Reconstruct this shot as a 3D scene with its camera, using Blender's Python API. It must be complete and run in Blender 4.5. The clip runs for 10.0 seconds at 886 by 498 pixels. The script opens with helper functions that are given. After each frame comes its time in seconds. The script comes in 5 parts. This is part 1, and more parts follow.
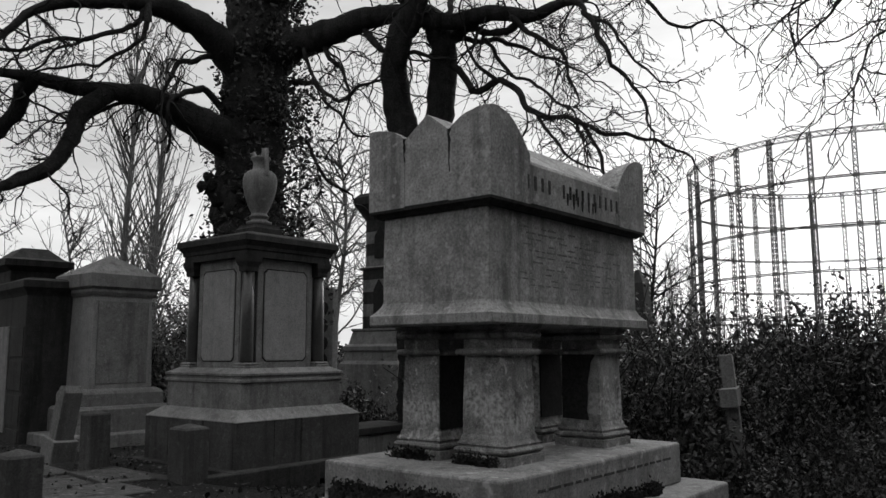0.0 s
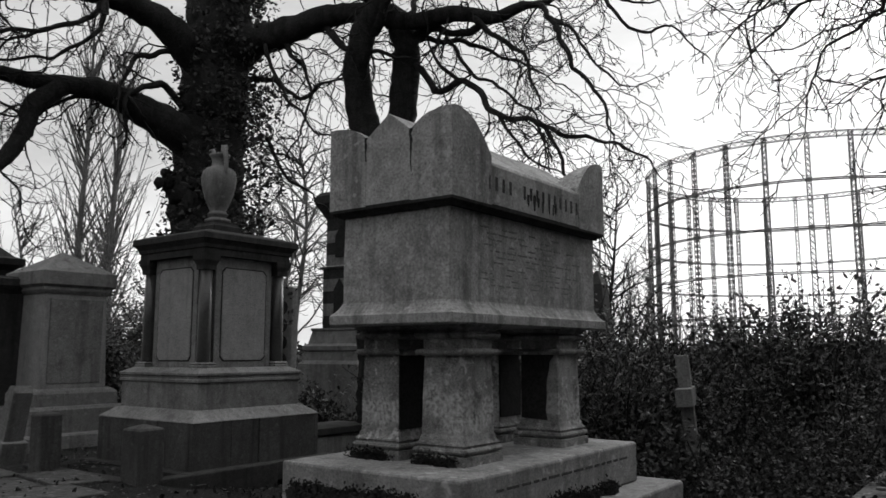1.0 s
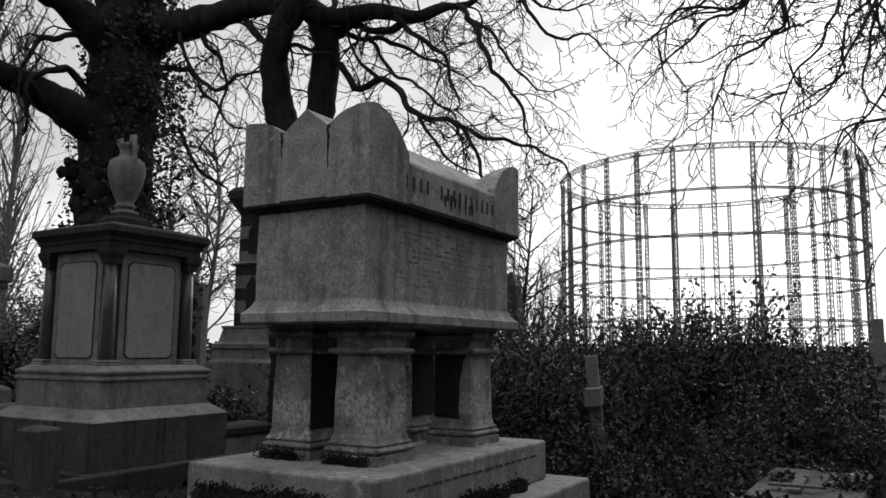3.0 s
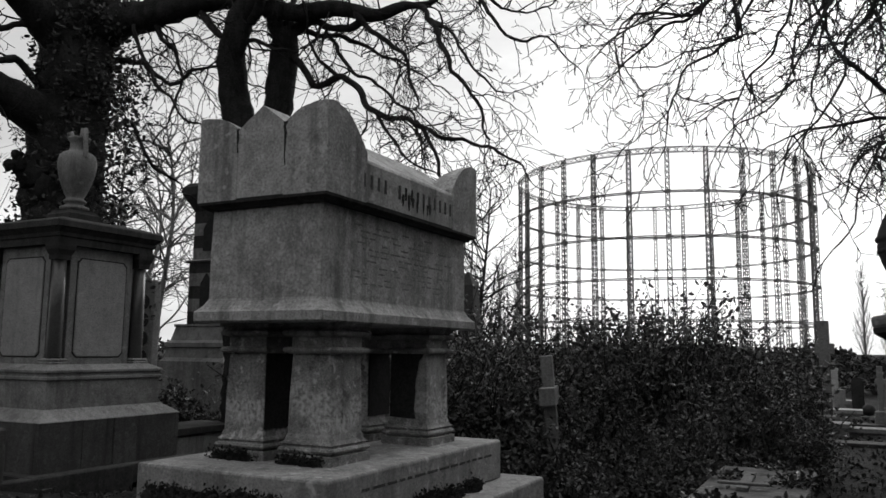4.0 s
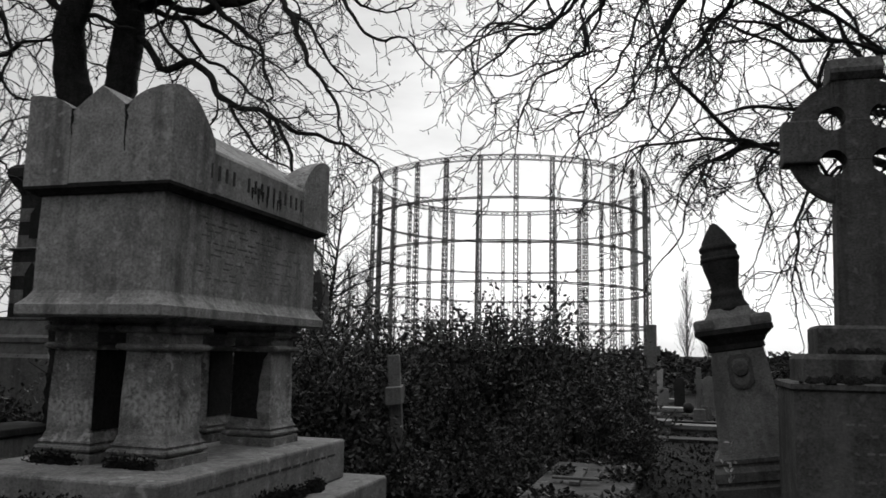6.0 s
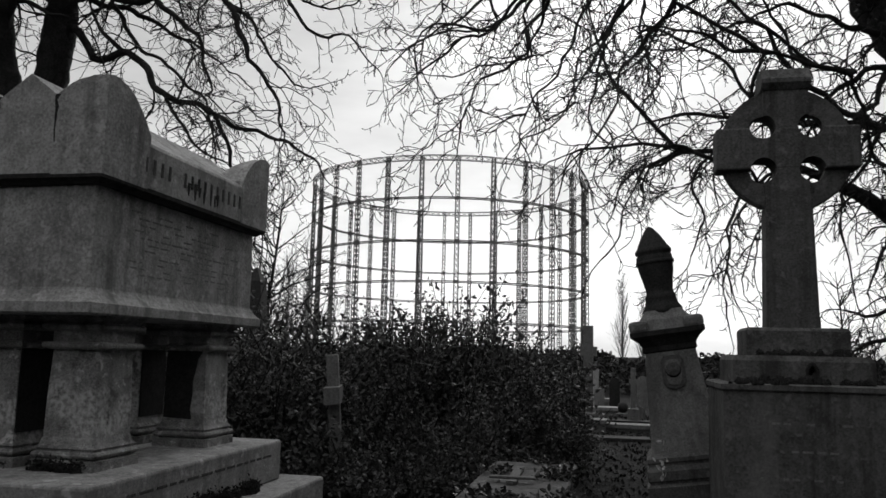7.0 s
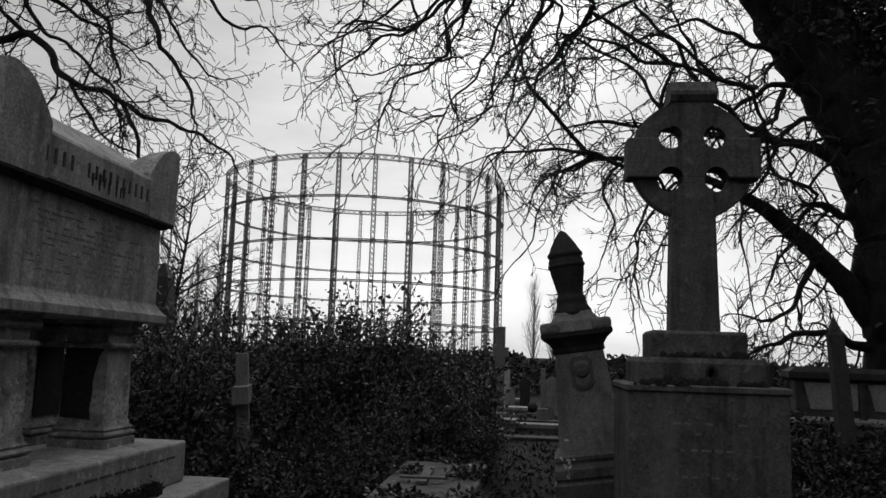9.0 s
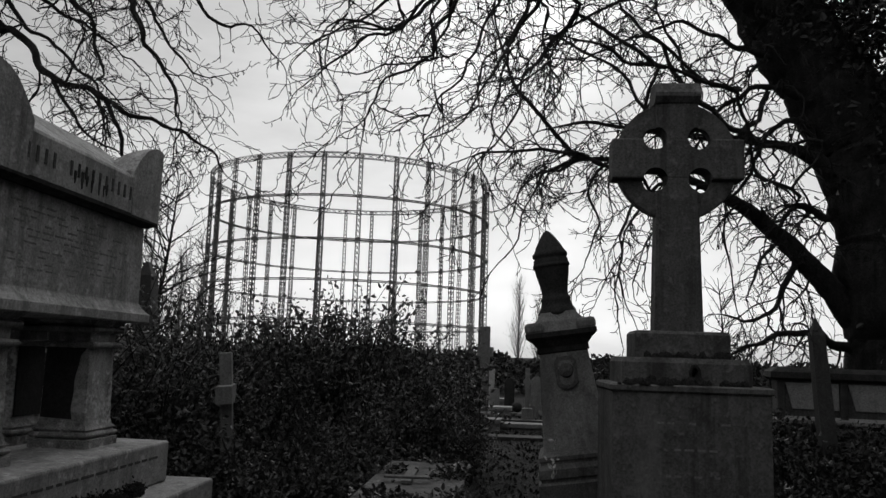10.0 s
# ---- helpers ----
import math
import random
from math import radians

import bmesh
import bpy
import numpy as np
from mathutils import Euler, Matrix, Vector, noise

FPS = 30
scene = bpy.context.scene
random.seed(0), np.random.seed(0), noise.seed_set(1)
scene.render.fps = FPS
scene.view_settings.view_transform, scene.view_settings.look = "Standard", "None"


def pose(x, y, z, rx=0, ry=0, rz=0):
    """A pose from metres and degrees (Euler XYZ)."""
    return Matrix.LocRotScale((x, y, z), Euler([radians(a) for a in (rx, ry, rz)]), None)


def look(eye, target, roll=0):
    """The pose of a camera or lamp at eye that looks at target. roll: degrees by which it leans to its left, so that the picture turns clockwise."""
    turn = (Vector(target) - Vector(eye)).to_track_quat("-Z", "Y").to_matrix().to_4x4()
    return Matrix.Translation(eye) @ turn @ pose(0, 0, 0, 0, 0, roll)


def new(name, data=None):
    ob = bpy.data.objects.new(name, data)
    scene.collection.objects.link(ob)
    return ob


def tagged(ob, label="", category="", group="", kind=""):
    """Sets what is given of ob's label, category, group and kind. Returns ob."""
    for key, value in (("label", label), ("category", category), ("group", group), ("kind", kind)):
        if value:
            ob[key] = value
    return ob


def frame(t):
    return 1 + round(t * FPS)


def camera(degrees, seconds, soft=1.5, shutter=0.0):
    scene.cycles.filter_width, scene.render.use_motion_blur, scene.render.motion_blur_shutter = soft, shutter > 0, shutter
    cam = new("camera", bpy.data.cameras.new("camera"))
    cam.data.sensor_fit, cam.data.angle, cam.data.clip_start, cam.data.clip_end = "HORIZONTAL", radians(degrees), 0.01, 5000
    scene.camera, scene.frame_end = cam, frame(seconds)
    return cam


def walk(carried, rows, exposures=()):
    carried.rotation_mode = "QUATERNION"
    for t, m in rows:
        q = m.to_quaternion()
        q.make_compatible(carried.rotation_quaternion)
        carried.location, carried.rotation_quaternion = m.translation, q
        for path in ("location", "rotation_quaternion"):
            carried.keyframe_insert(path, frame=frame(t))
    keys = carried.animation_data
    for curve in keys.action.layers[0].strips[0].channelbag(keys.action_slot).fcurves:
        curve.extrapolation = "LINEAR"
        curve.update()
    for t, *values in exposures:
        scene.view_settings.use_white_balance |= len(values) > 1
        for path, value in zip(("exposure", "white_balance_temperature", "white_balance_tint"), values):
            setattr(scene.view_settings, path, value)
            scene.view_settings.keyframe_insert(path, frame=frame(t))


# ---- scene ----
cam = camera(58.75, 10.0, shutter=0.4)
TURNS = ((0, 0.00, 7.40, 0.20), (0.5, -0.75, 7.41, 0.13), (1, -2.86, 7.39, 0.06), (1.5, -4.69, 7.38, 0.00), (2, -6.32, 7.37, -0.13), (3.5, -10.43, 7.34, -0.42), (4, -12.14, 7.34, -0.54), (4.5, -14.26, 7.34, -0.71), (5, -17.19, 7.36, -0.88), (5.5, -20.17, 7.38, -1.03), (6, -23.06, 7.42, -1.13), (7.5, -29.15, 7.54, -1.45), (8, -30.75, 7.57, -1.57), (8.5, -32.13, 7.61, -1.68), (9, -33.67, 7.66, -1.79), (9.5, -34.55, 7.66, -1.82), (10, -34.76, 7.67, -1.86))
walk(cam, [(t, pose(-0.00096 * y, -0.00106 * y, 1.6 - 0.0001 * y, 90 + p, r, y)) for t, y, p, r in TURNS],
     exposures=((0.0, 0.40), (3.5, 0.38), (5.5, 0.16), (7.5, -0.08), (10.0, -0.26)))

# ---- light: an overcast winter sky, brightest low ahead ----
world = bpy.data.worlds.new("sky")
scene.world = world
world.use_nodes = True
wn, wl = world.node_tree.nodes, world.node_tree.links
wn.clear()
SUN_AZ, SUN_EL = radians(42), radians(32)


def wnode(kind, **kw):
    n = wn.new(kind)
    for k, v in kw.items():
        if k in n.inputs:
            n.inputs[k].default_value = v
    return n


sky = wn.new("ShaderNodeTexSky")
sky.sky_type, sky.sun_disc = "NISHITA", False
sky.sun_elevation, sky.sun_rotation = SUN_EL, SUN_AZ
sky.air_density, sky.dust_density = 1.0, 4.0
bw = wn.new("ShaderNodeRGBToBW")
wl.new(sky.outputs[0], bw.inputs[0])
veil = wn.new("ShaderNodeMath")
veil.operation = "MULTIPLY_ADD"
veil.inputs[1].default_value, veil.inputs[2].default_value = 0.35, 6.0
wl.new(bw.outputs[0], veil.inputs[0])
wco = wn.new("ShaderNodeTexCoord")
wmap = wnode("ShaderNodeMapping")
wmap.inputs["Scale"].default_value = (1.0, 1.0, 3.2)
wl.new(wco.outputs["Generated"], wmap.inputs[0])
cloud = wnode("ShaderNodeTexNoise", Scale=2.3, Detail=6.0, Roughness=0.55)
wl.new(wmap.outputs[0], cloud.inputs["Vector"])
cramp = wn.new("ShaderNodeValToRGB")
cramp.color_ramp.elements[0].position, cramp.color_ramp.elements[0].color = 0.34, (0.66, 0.66, 0.66, 1)
cramp.color_ramp.elements[1].position, cramp.color_ramp.elements[1].color = 0.64, (1.02, 1.02, 1.02, 1)
wl.new(cloud.outputs[0], cramp.inputs[0])
wmul = wn.new("ShaderNodeMath")
wmul.operation = "MULTIPLY"
wsep = wn.new("ShaderNodeSeparateXYZ")
wl.new(wco.outputs["Generated"], wsep.inputs[0])
wzen = wn.new("ShaderNodeValToRGB")
ramp_z = wzen.color_ramp
ramp_z.elements[0].position, ramp_z.elements[0].color = 0.0, (1.22, 1.22, 1.22, 1)
ramp_z.elements[1].position, ramp_z.elements[1].color = 0.95, (1.9, 1.9, 1.9, 1)
for place, value in ((0.13, 1.03), (0.28, 0.77), (0.42, 0.78)):
    el = ramp_z.elements.new(place)
    el.color = (value, value, value, 1)
wl.new(wsep.outputs["Z"], wzen.inputs[0])
whigh = wn.new("ShaderNodeMath")
whigh.operation = "MULTIPLY"
wl.new(veil.outputs[0], whigh.inputs[0])
wl.new(wzen.outputs[0], whigh.inputs[1])
wl.new(whigh.outputs[0], wmul.inputs[0])
wl.new(cramp.outputs[0], wmul.inputs[1])
wbg = wn.new("ShaderNodeBackground")
wbg.inputs["Strength"].default_value = 0.105
wl.new(wmul.outputs[0], wbg.inputs["Color"])
wout = wn.new("ShaderNodeOutputWorld")
wl.new(wbg.outputs[0], wout.inputs["Surface"])

sun = new("sun", bpy.data.lights.new("sun", "SUN"))
sun.data.energy, sun.data.angle = 0.7, radians(25)
sun.matrix_world = look((0, 0, 30), (-30 * math.sin(SUN_AZ), -30 * math.cos(SUN_AZ), 30 - 30 * math.tan(SUN_EL)))


# ---- materials ----
def material(name, dark, light, scale=3.0, fine=40.0, bump=0.3, rough=0.85, streak=0.0, spots=0.0, random_tone=0.0, depth=0.01, mottle=0.45):
    """Grey weathered surface: broad mottling, fine grain, rain streaks and lichen spots, all with relief."""
    m = bpy.data.materials.new(name)
    m.use_nodes = True
    nt = m.node_tree
    nd, lk = nt.nodes, nt.links
    bsdf = nd["Principled BSDF"]
    bsdf.inputs["Roughness"].default_value = rough
    bsdf.inputs["Specular IOR Level"].default_value = 0.3 if rough < 0.75 else 0.12
    co = nd.new("ShaderNodeTexCoord")

    def noise_at(sc, detail=5.0, squash=None, rg=0.6):
        n = nd.new("ShaderNodeTexNoise")
        n.inputs["Scale"].default_value, n.inputs["Detail"].default_value, n.inputs["Roughness"].default_value = sc, detail, rg
        if squash:
            mp = nd.new("ShaderNodeMapping")
            mp.inputs["Scale"].default_value = squash
            lk.new(co.outputs["Object"], mp.inputs[0])
            lk.new(mp.outputs[0], n.inputs["Vector"])
        else:
            lk.new(co.outputs["Object"], n.inputs["Vector"])
        return n.outputs[0]

    def mix(a, b, fac):
        x = nd.new("ShaderNodeMix")
        x.data_type = "RGBA"
        for sock, v in ((x.inputs[0], fac), (x.inputs[6], a), (x.inputs[7], b)):
            if isinstance(v, (int, float)):
                sock.default_value = v
            elif isinstance(v, tuple):
                sock.default_value = v
            else:
                lk.new(v, sock)
        return x.outputs[2]

    def ramp(src, lo, hi, a=0.0, b=1.0):
        r = nd.new("ShaderNodeMapRange")
        r.inputs["From Min"].default_value, r.inputs["From Max"].default_value = lo, hi
        r.inputs["To Min"].default_value, r.inputs["To Max"].default_value = a, b
        lk.new(src, r.inputs["Value"])
        return r.outputs[0]

    g = lambda v: (v, v, v, 1)
    broad = ramp(noise_at(scale), 0.3, 0.7)
    grain = noise_at(fine, 6.0, None, 0.7)
    col = mix(g(dark), g(light), broad)
    middle = noise_at(scale * 5.5, 8.0, None, 0.72)
    col = mix(col, g(dark * 0.45), ramp(middle, 0.50, 0.72, 0.0, mottle))
    col = mix(col, g(min(1, light * 1.35)), ramp(middle, 0.46, 0.28, 0.0, mottle))
    col = mix(col, g(dark * 0.5), ramp(grain, 0.48, 0.66, 0.0, 0.7))
    col = mix(col, g(min(1, light * 1.3)), ramp(grain, 0.46, 0.32, 0.0, 0.5))
    if streak:
        col = mix(col, g(dark * 0.3), ramp(noise_at(1.0, 5.0, (19.0, 19.0, 1.2), 0.65), 0.58, 0.74, 0.0, streak * 0.6))
        col = mix(col, g(dark * 0.35), ramp(noise_at(1.0, 4.0, (7.0, 7.0, 0.6)), 0.5, 0.66, 0.0, streak))
        col = mix(col, g(min(1, light * 1.5)), ramp(noise_at(1.0, 4.0, (5.0, 5.0, 0.9)), 0.58, 0.75, 0.0, streak * 0.6))
    if spots:
        col = mix(col, g(min(1, light * 1.7)), ramp(noise_at(13.0, 3.0), 0.6, 0.68, 0.0, spots))
        col = mix(col, g(dark * 0.3), ramp(noise_at(5.5, 6.0), 0.57, 0.68, 0.0, spots))
    if random_tone:
        for src in ("ShaderNodeObjectInfo", "ShaderNodeNewGeometry"):
            o = nd.new(src)
            sock = o.outputs["Random" if src.endswith("Info") else "Random Per Island"]
            col = mix(col, g(dark * 0.4), ramp(sock, 0.0, 1.0, 0.0, random_tone))
    lk.new(col, bsdf.inputs["Base Color"])
    b = nd.new("ShaderNodeBump")
    b.inputs["Strength"].default_value, b.inputs["Distance"].default_value = bump, depth
    lk.new(mix(grain, middle, 0.5), b.inputs["Height"])
    lk.new(b.outputs[0], bsdf.inputs["Normal"])
    return m


TOMB = material("weathered_limestone", 0.18, 0.33, 1.8, 55, 0.5, 0.9, streak=0.6, spots=0.3, mottle=0.6)
GREY = material("grey_granite", 0.115, 0.19, 2.0, 70, 0.35, 0.8, streak=0.45, spots=0.25)
PANEL = material("pale_panel_stone", 0.17, 0.24, 1.6, 60, 0.2, 0.75, streak=0.3)
# soot-dark stone; also serves as the shadow colour below the sarcophagus lid
DARK = material("soot_and_shade_dark_stone", 0.02, 0.042, 2.2, 60, 0.45, 0.85, streak=0.5, spots=0.2)
CROSS = material("cross_sandstone", 0.062, 0.118, 2.4, 60, 0.6, 0.9, streak=0.7, spots=0.4, mottle=0.6)
WHITE = material("pale_marble", 0.25, 0.36, 3, 50, 0.2, 0.7, streak=0.4)
LEG = material("sooty_limestone", 0.085, 0.30, 2.0, 95, 0.4, 0.9, streak=0.3, spots=0.55, mottle=0.55)
SOOT_SHADE = material("soot_and_shade_black", 0.015, 0.03, 3, 50, 0.4, 0.95)
POLISHED = material("dark_polished_granite", 0.03, 0.055, 4, 90, 0.05, 0.28)
BLOCK = material("dark_base_granite", 0.05, 0.095, 2.2, 60, 0.5, 0.85, streak=0.6, spots=0.3, random_tone=0.3)
FAINT = material("faint_worn_letters", 0.11, 0.18, 6, 80, 0.2, 0.95)
WORN = material("worn_cut_letters", 0.045, 0.08, 6, 80, 0.2, 0.95)
MARK = material("cut_letter_shadow", 0.02, 0.03, 8, 80, 0.2, 0.95)
BARK = material("dark_bark", 0.015, 0.038, 5, 38, 1.0, 0.95, streak=0.5, depth=0.05)
TWIG = material("twig_bark", 0.015, 0.03, 4, 60, 0.3, 0.95)
# distance haze and thin branches are put into this paler bark colour
HAZEBARK = material("haze_grey_far_bark", 0.10, 0.17, 2, 30, 0.3, 0.95)
IVY = material("ivy_leaf", 0.022, 0.055, 3, 30, 0.2, 0.5, random_tone=0.6)
LAUREL = material("bramble_leaf", 0.045, 0.10, 2, 30, 0.2, 0.55, random_tone=0.4)
MOSS = material("moss", 0.026, 0.06, 12, 60, 0.8, 1.0, random_tone=0.5, depth=0.03)
LITTER = material("leaf_litter", 0.05, 0.13, 5, 50, 0.3, 0.8, random_tone=0.45)
EARTH = material("damp_earth", 0.011, 0.028, 1.3, 24, 1.0, 0.95, spots=0.3, depth=0.04)
EARTH.node_tree.nodes["Principled BSDF"].inputs["Specular IOR Level"].default_value = 0.05
PLINTH = material("grey_plinth_limestone", 0.15, 0.26, 2.2, 60, 0.5, 0.9, streak=0.5, spots=0.4, mottle=0.6)
SLAB = material("paving_slab", 0.03, 0.08, 3.5, 50, 0.4, 0.85, spots=0.9, mottle=0.7)
IRON = material("grey_painted_iron", 0.09, 0.13, 0.3, 4, 0.1, 0.6)
# leaf colour lifted to carry the grey of haze and bare twigs
HAZE_EVERGREEN = material("hazed_evergreen_leaf", 0.15, 0.26, 0.8, 6, 0.5, 0.95, random_tone=0.5)
HEDGE = material("far_hedge", 0.035, 0.075, 0.8, 6, 0.5, 0.95, random_tone=0.5)
WOOD = material("weathered_wood", 0.07, 0.13, 4, 60, 0.4, 0.9, streak=0.4)


def lichen_band(mat, low, high):
    """Pale lichen that has spread in patches over the lower part of the stone."""
    nt = mat.node_tree
    nd, lk = nt.nodes, nt.links
    bsdf = nd["Principled BSDF"]
    was = bsdf.inputs["Base Color"].links[0].from_socket
    co = nd.new("ShaderNodeTexCoord")
    sep = nd.new("ShaderNodeSeparateXYZ")
    lk.new(co.outputs["Object"], sep.inputs[0])
    patch = nd.new("ShaderNodeTexNoise")
    patch.inputs["Scale"].default_value, patch.inputs["Detail"].default_value, patch.inputs["Roughness"].default_value = 3.6, 5.0, 0.55
    lk.new(co.outputs["Object"], patch.inputs["Vector"])
    edge = nd.new("ShaderNodeMath")
    edge.operation = "MULTIPLY_ADD"
    edge.inputs[1].default_value = 0.75
    lk.new(patch.outputs[0], edge.inputs[0])
    lk.new(sep.outputs["Z"], edge.inputs[2])
    band = nd.new("ShaderNodeValToRGB")
    scale = nd.new("ShaderNodeMapRange")
    scale.inputs["From Min"].default_value, scale.inputs["From Max"].default_value = low + 0.3, high + 0.45
    lk.new(edge.outputs[0], scale.inputs["Value"])
    band.color_ramp.elements[0].color = (0, 0, 0, 1)
    band.color_ramp.elements[1].color = (0, 0, 0, 1)
    for place, v in ((0.28, 0.0), (0.42, 1.0), (0.58, 1.0), (0.70, 0.0)):
        band.color_ramp.elements.new(place).color = (v, v, v, 1)
    lk.new(scale.outputs[0], band.inputs[0])
    speck = nd.new("ShaderNodeTexNoise")
    speck.inputs["Scale"].default_value, speck.inputs["Detail"].default_value = 38.0, 4.0
    lk.new(co.outputs["Object"], speck.inputs["Vector"])
    cut = nd.new("ShaderNodeMapRange")
    cut.inputs["From Min"].default_value, cut.inputs["From Max"].default_value, cut.inputs["To Max"].default_value = 0.36, 0.62, 0.75
    lk.new(speck.outputs[0], cut.inputs["Value"])
    both = nd.new("ShaderNodeMath")
    both.operation = "MULTIPLY"
    lk.new(band.outputs[0], both.inputs[0])
    lk.new(cut.outputs[0], both.inputs[1])
    x = nd.new("ShaderNodeMix")
    x.data_type = "RGBA"
    lk.new(both.outputs[0], x.inputs[0])
    lk.new(was, x.inputs[6])
    x.inputs[7].default_value = (0.42, 0.42, 0.42, 1)
    lk.new(x.outputs[2], bsdf.inputs["Base Color"])


lichen_band(LEG, 0.98, 1.5)


# ---- building helpers ----
TURN = -39.5   # the graves all stand on one grid


def thing(name, label, category, m=None, group="", kind=""):
    ob = new(name)
    if m is not None:
        ob.matrix_basis = m
    return tagged(ob, label, category, group, kind)


def part(name, bm, mat, parent=None, label="", smooth=False, kind=""):
    me = bpy.data.meshes.new(name)
    bmesh.ops.recalc_face_normals(bm, faces=bm.faces)
    bm.to_mesh(me)
    bm.free()
    me.materials.append(mat)
    if smooth:
        me.polygons.foreach_set("use_smooth", [True] * len(me.polygons))
    ob = new(name, me)
    ob.parent = parent
    return tagged(ob, label, kind=kind)


def box(x0, x1, y0, y1, z0, z1, bevel=0.012, bm=None, segments=2):
    own = bmesh.new()
    r = bmesh.ops.create_cube(own, size=1)
    for v in r["verts"]:
        v.co = ((x0 + x1) / 2 + v.co.x * (x1 - x0), (y0 + y1) / 2 + v.co.y * (y1 - y0), (z0 + z1) / 2 + v.co.z * (z1 - z0))
    if bevel:
        bmesh.ops.bevel(own, geom=own.edges[:], offset=bevel, segments=segments, affect="EDGES", profile=0.5)
    return join(bm, own)


def join(bm, own):
    if bm is None:
        return own
    me = bpy.data.meshes.new("tmp")
    own.to_mesh(me)
    own.free()
    bm.from_mesh(me)
    bpy.data.meshes.remove(me)
    return bm


def stack(rows, hx, hy, cx=0, cy=0, bm=None):
    """A square-plan moulded block: rows of (offset outwards, z), from bottom to top."""
    own = bmesh.new()
    rings = []
    for o, z in rows:
        rings.append([own.verts.new((cx + sx * (hx + o), cy + sy * (hy + o), z)) for sx, sy in ((-1, -1), (1, -1), (1, 1), (-1, 1))])
    own.faces.new(rings[0][::-1])
    own.faces.new(rings[-1])
    for a, b in zip(rings, rings[1:]):
        for i in range(4):
            own.faces.new((a[i], a[(i + 1) % 4], b[(i + 1) % 4], b[i]))
    corner = [e for e in own.edges if abs(e.verts[0].co.z - e.verts[1].co.z) > 0.05]
    bmesh.ops.bevel(own, geom=corner, offset=0.008, segments=1, affect="EDGES")
    return join(bm, own)


def lathe(rows, n=24, cx=0, cy=0, bm=None):
    own = bmesh.new()
    rings = [[own.verts.new((cx + r * math.cos(2 * math.pi * i / n), cy + r * math.sin(2 * math.pi * i / n), z)) for i in range(n)] for r, z in rows]
    own.faces.new(rings[0][::-1])
    own.faces.new(rings[-1])
    for a, b in zip(rings, rings[1:]):
        for i in range(n):
            own.faces.new((a[i], a[(i + 1) % n], b[(i + 1) % n], b[i]))
    return join(bm, own)


def slabbed(outline, y0, y1, bevel=0.012, bm=None):
    """An outline in x and z, thick from y0 to y1."""
    own = bmesh.new()
    a = [own.verts.new((x, y0, z)) for x, z in outline]
    b = [own.verts.new((x, y1, z)) for x, z in outline]
    own.faces.new(a)
    own.faces.new(b[::-1])
    n = len(a)
    for i in range(n):
        own.faces.new((a[i], b[i], b[(i + 1) % n], a[(i + 1) % n]))
    if bevel:
        bmesh.ops.recalc_face_normals(own, faces=own.faces)
        bmesh.ops.bevel(own, geom=[e for e in own.edges if abs(e.verts[0].co.y - e.verts[1].co.y) < 1e-5], offset=bevel, segments=2, affect="EDGES")
    return join(bm, own)


def pierce(ob, cutter_bm):
    """Cuts the closed shape out of the mesh of ob."""
    me = bpy.data.meshes.new("cutter")
    cutter_bm.to_mesh(me)
    cutter_bm.free()
    tool = new("cutter", me)
    tool.parent = ob.parent
    mod = ob.modifiers.new("cut", "BOOLEAN")
    mod.operation, mod.object, mod.solver = "DIFFERENCE", tool, "EXACT"
    bpy.context.view_layer.update()
    done = bpy.data.meshes.new_from_object(ob.evaluated_get(bpy.context.evaluated_depsgraph_get()))
    ob.modifiers.clear()
    ob.data = done
    bpy.data.objects.remove(tool)
    return ob


def tube(points, radii, sides=10, bm=None):
    own = bmesh.new()
    v, f = tube_arrays([(np.array(points, float), np.array(radii, float), sides)])
    vs = [own.verts.new(c) for c in v]
    for q in f:
        own.faces.new([vs[i] for i in q])
    return join(bm, own)


def tube_arrays(branches):
    V, Q, base = [], [], 0
    for p, r, k in branches:
        t = np.gradient(p, axis=0)
        t /= np.linalg.norm(t, axis=1)[:, None] + 1e-9
        ref = np.array((0.31, 0.17, 0.93)) if abs(t[:, 2]).mean() < 0.8 else np.array((0.93, 0.31, 0.17))
        a = np.cross(t, ref)
        a /= np.linalg.norm(a, axis=1)[:, None] + 1e-9
        b = np.cross(t, a)
        ang = np.arange(k) * 2 * np.pi / k
        ring = p[:, None] + r[:, None, None] * (np.cos(ang)[None, :, None] * a[:, None] + np.sin(ang)[None, :, None] * b[:, None])
        V.append(ring.reshape(-1, 3))
        n = len(p)
        i = np.arange(n - 1)[:, None] * k + np.arange(k)[None]
        j = np.arange(n - 1)[:, None] * k + (np.arange(k)[None] + 1) % k
        Q.append(np.stack([i, j, j + k, i + k], -1).reshape(-1, 4) + base)
        base += n * k
    return np.concatenate(V), np.concatenate(Q)


def quads(name, v, q, mat, parent=None, label="", smooth=True, kind=""):
    me = bpy.data.meshes.new(name)
    me.vertices.add(len(v))
    me.vertices.foreach_set("co", np.asarray(v, np.float32).ravel())
    me.loops.add(q.size)
    me.loops.foreach_set("vertex_index", q.astype(np.int32).ravel())
    me.polygons.add(len(q))
    me.polygons.foreach_set("loop_start", np.arange(len(q), dtype=np.int32) * 4)
    me.polygons.foreach_set("use_smooth", np.full(len(q), smooth))
    me.update(calc_edges=True)
    me.materials.append(mat)
    ob = new(name, me)
    ob.parent = parent
    return tagged(ob, label, kind=kind)


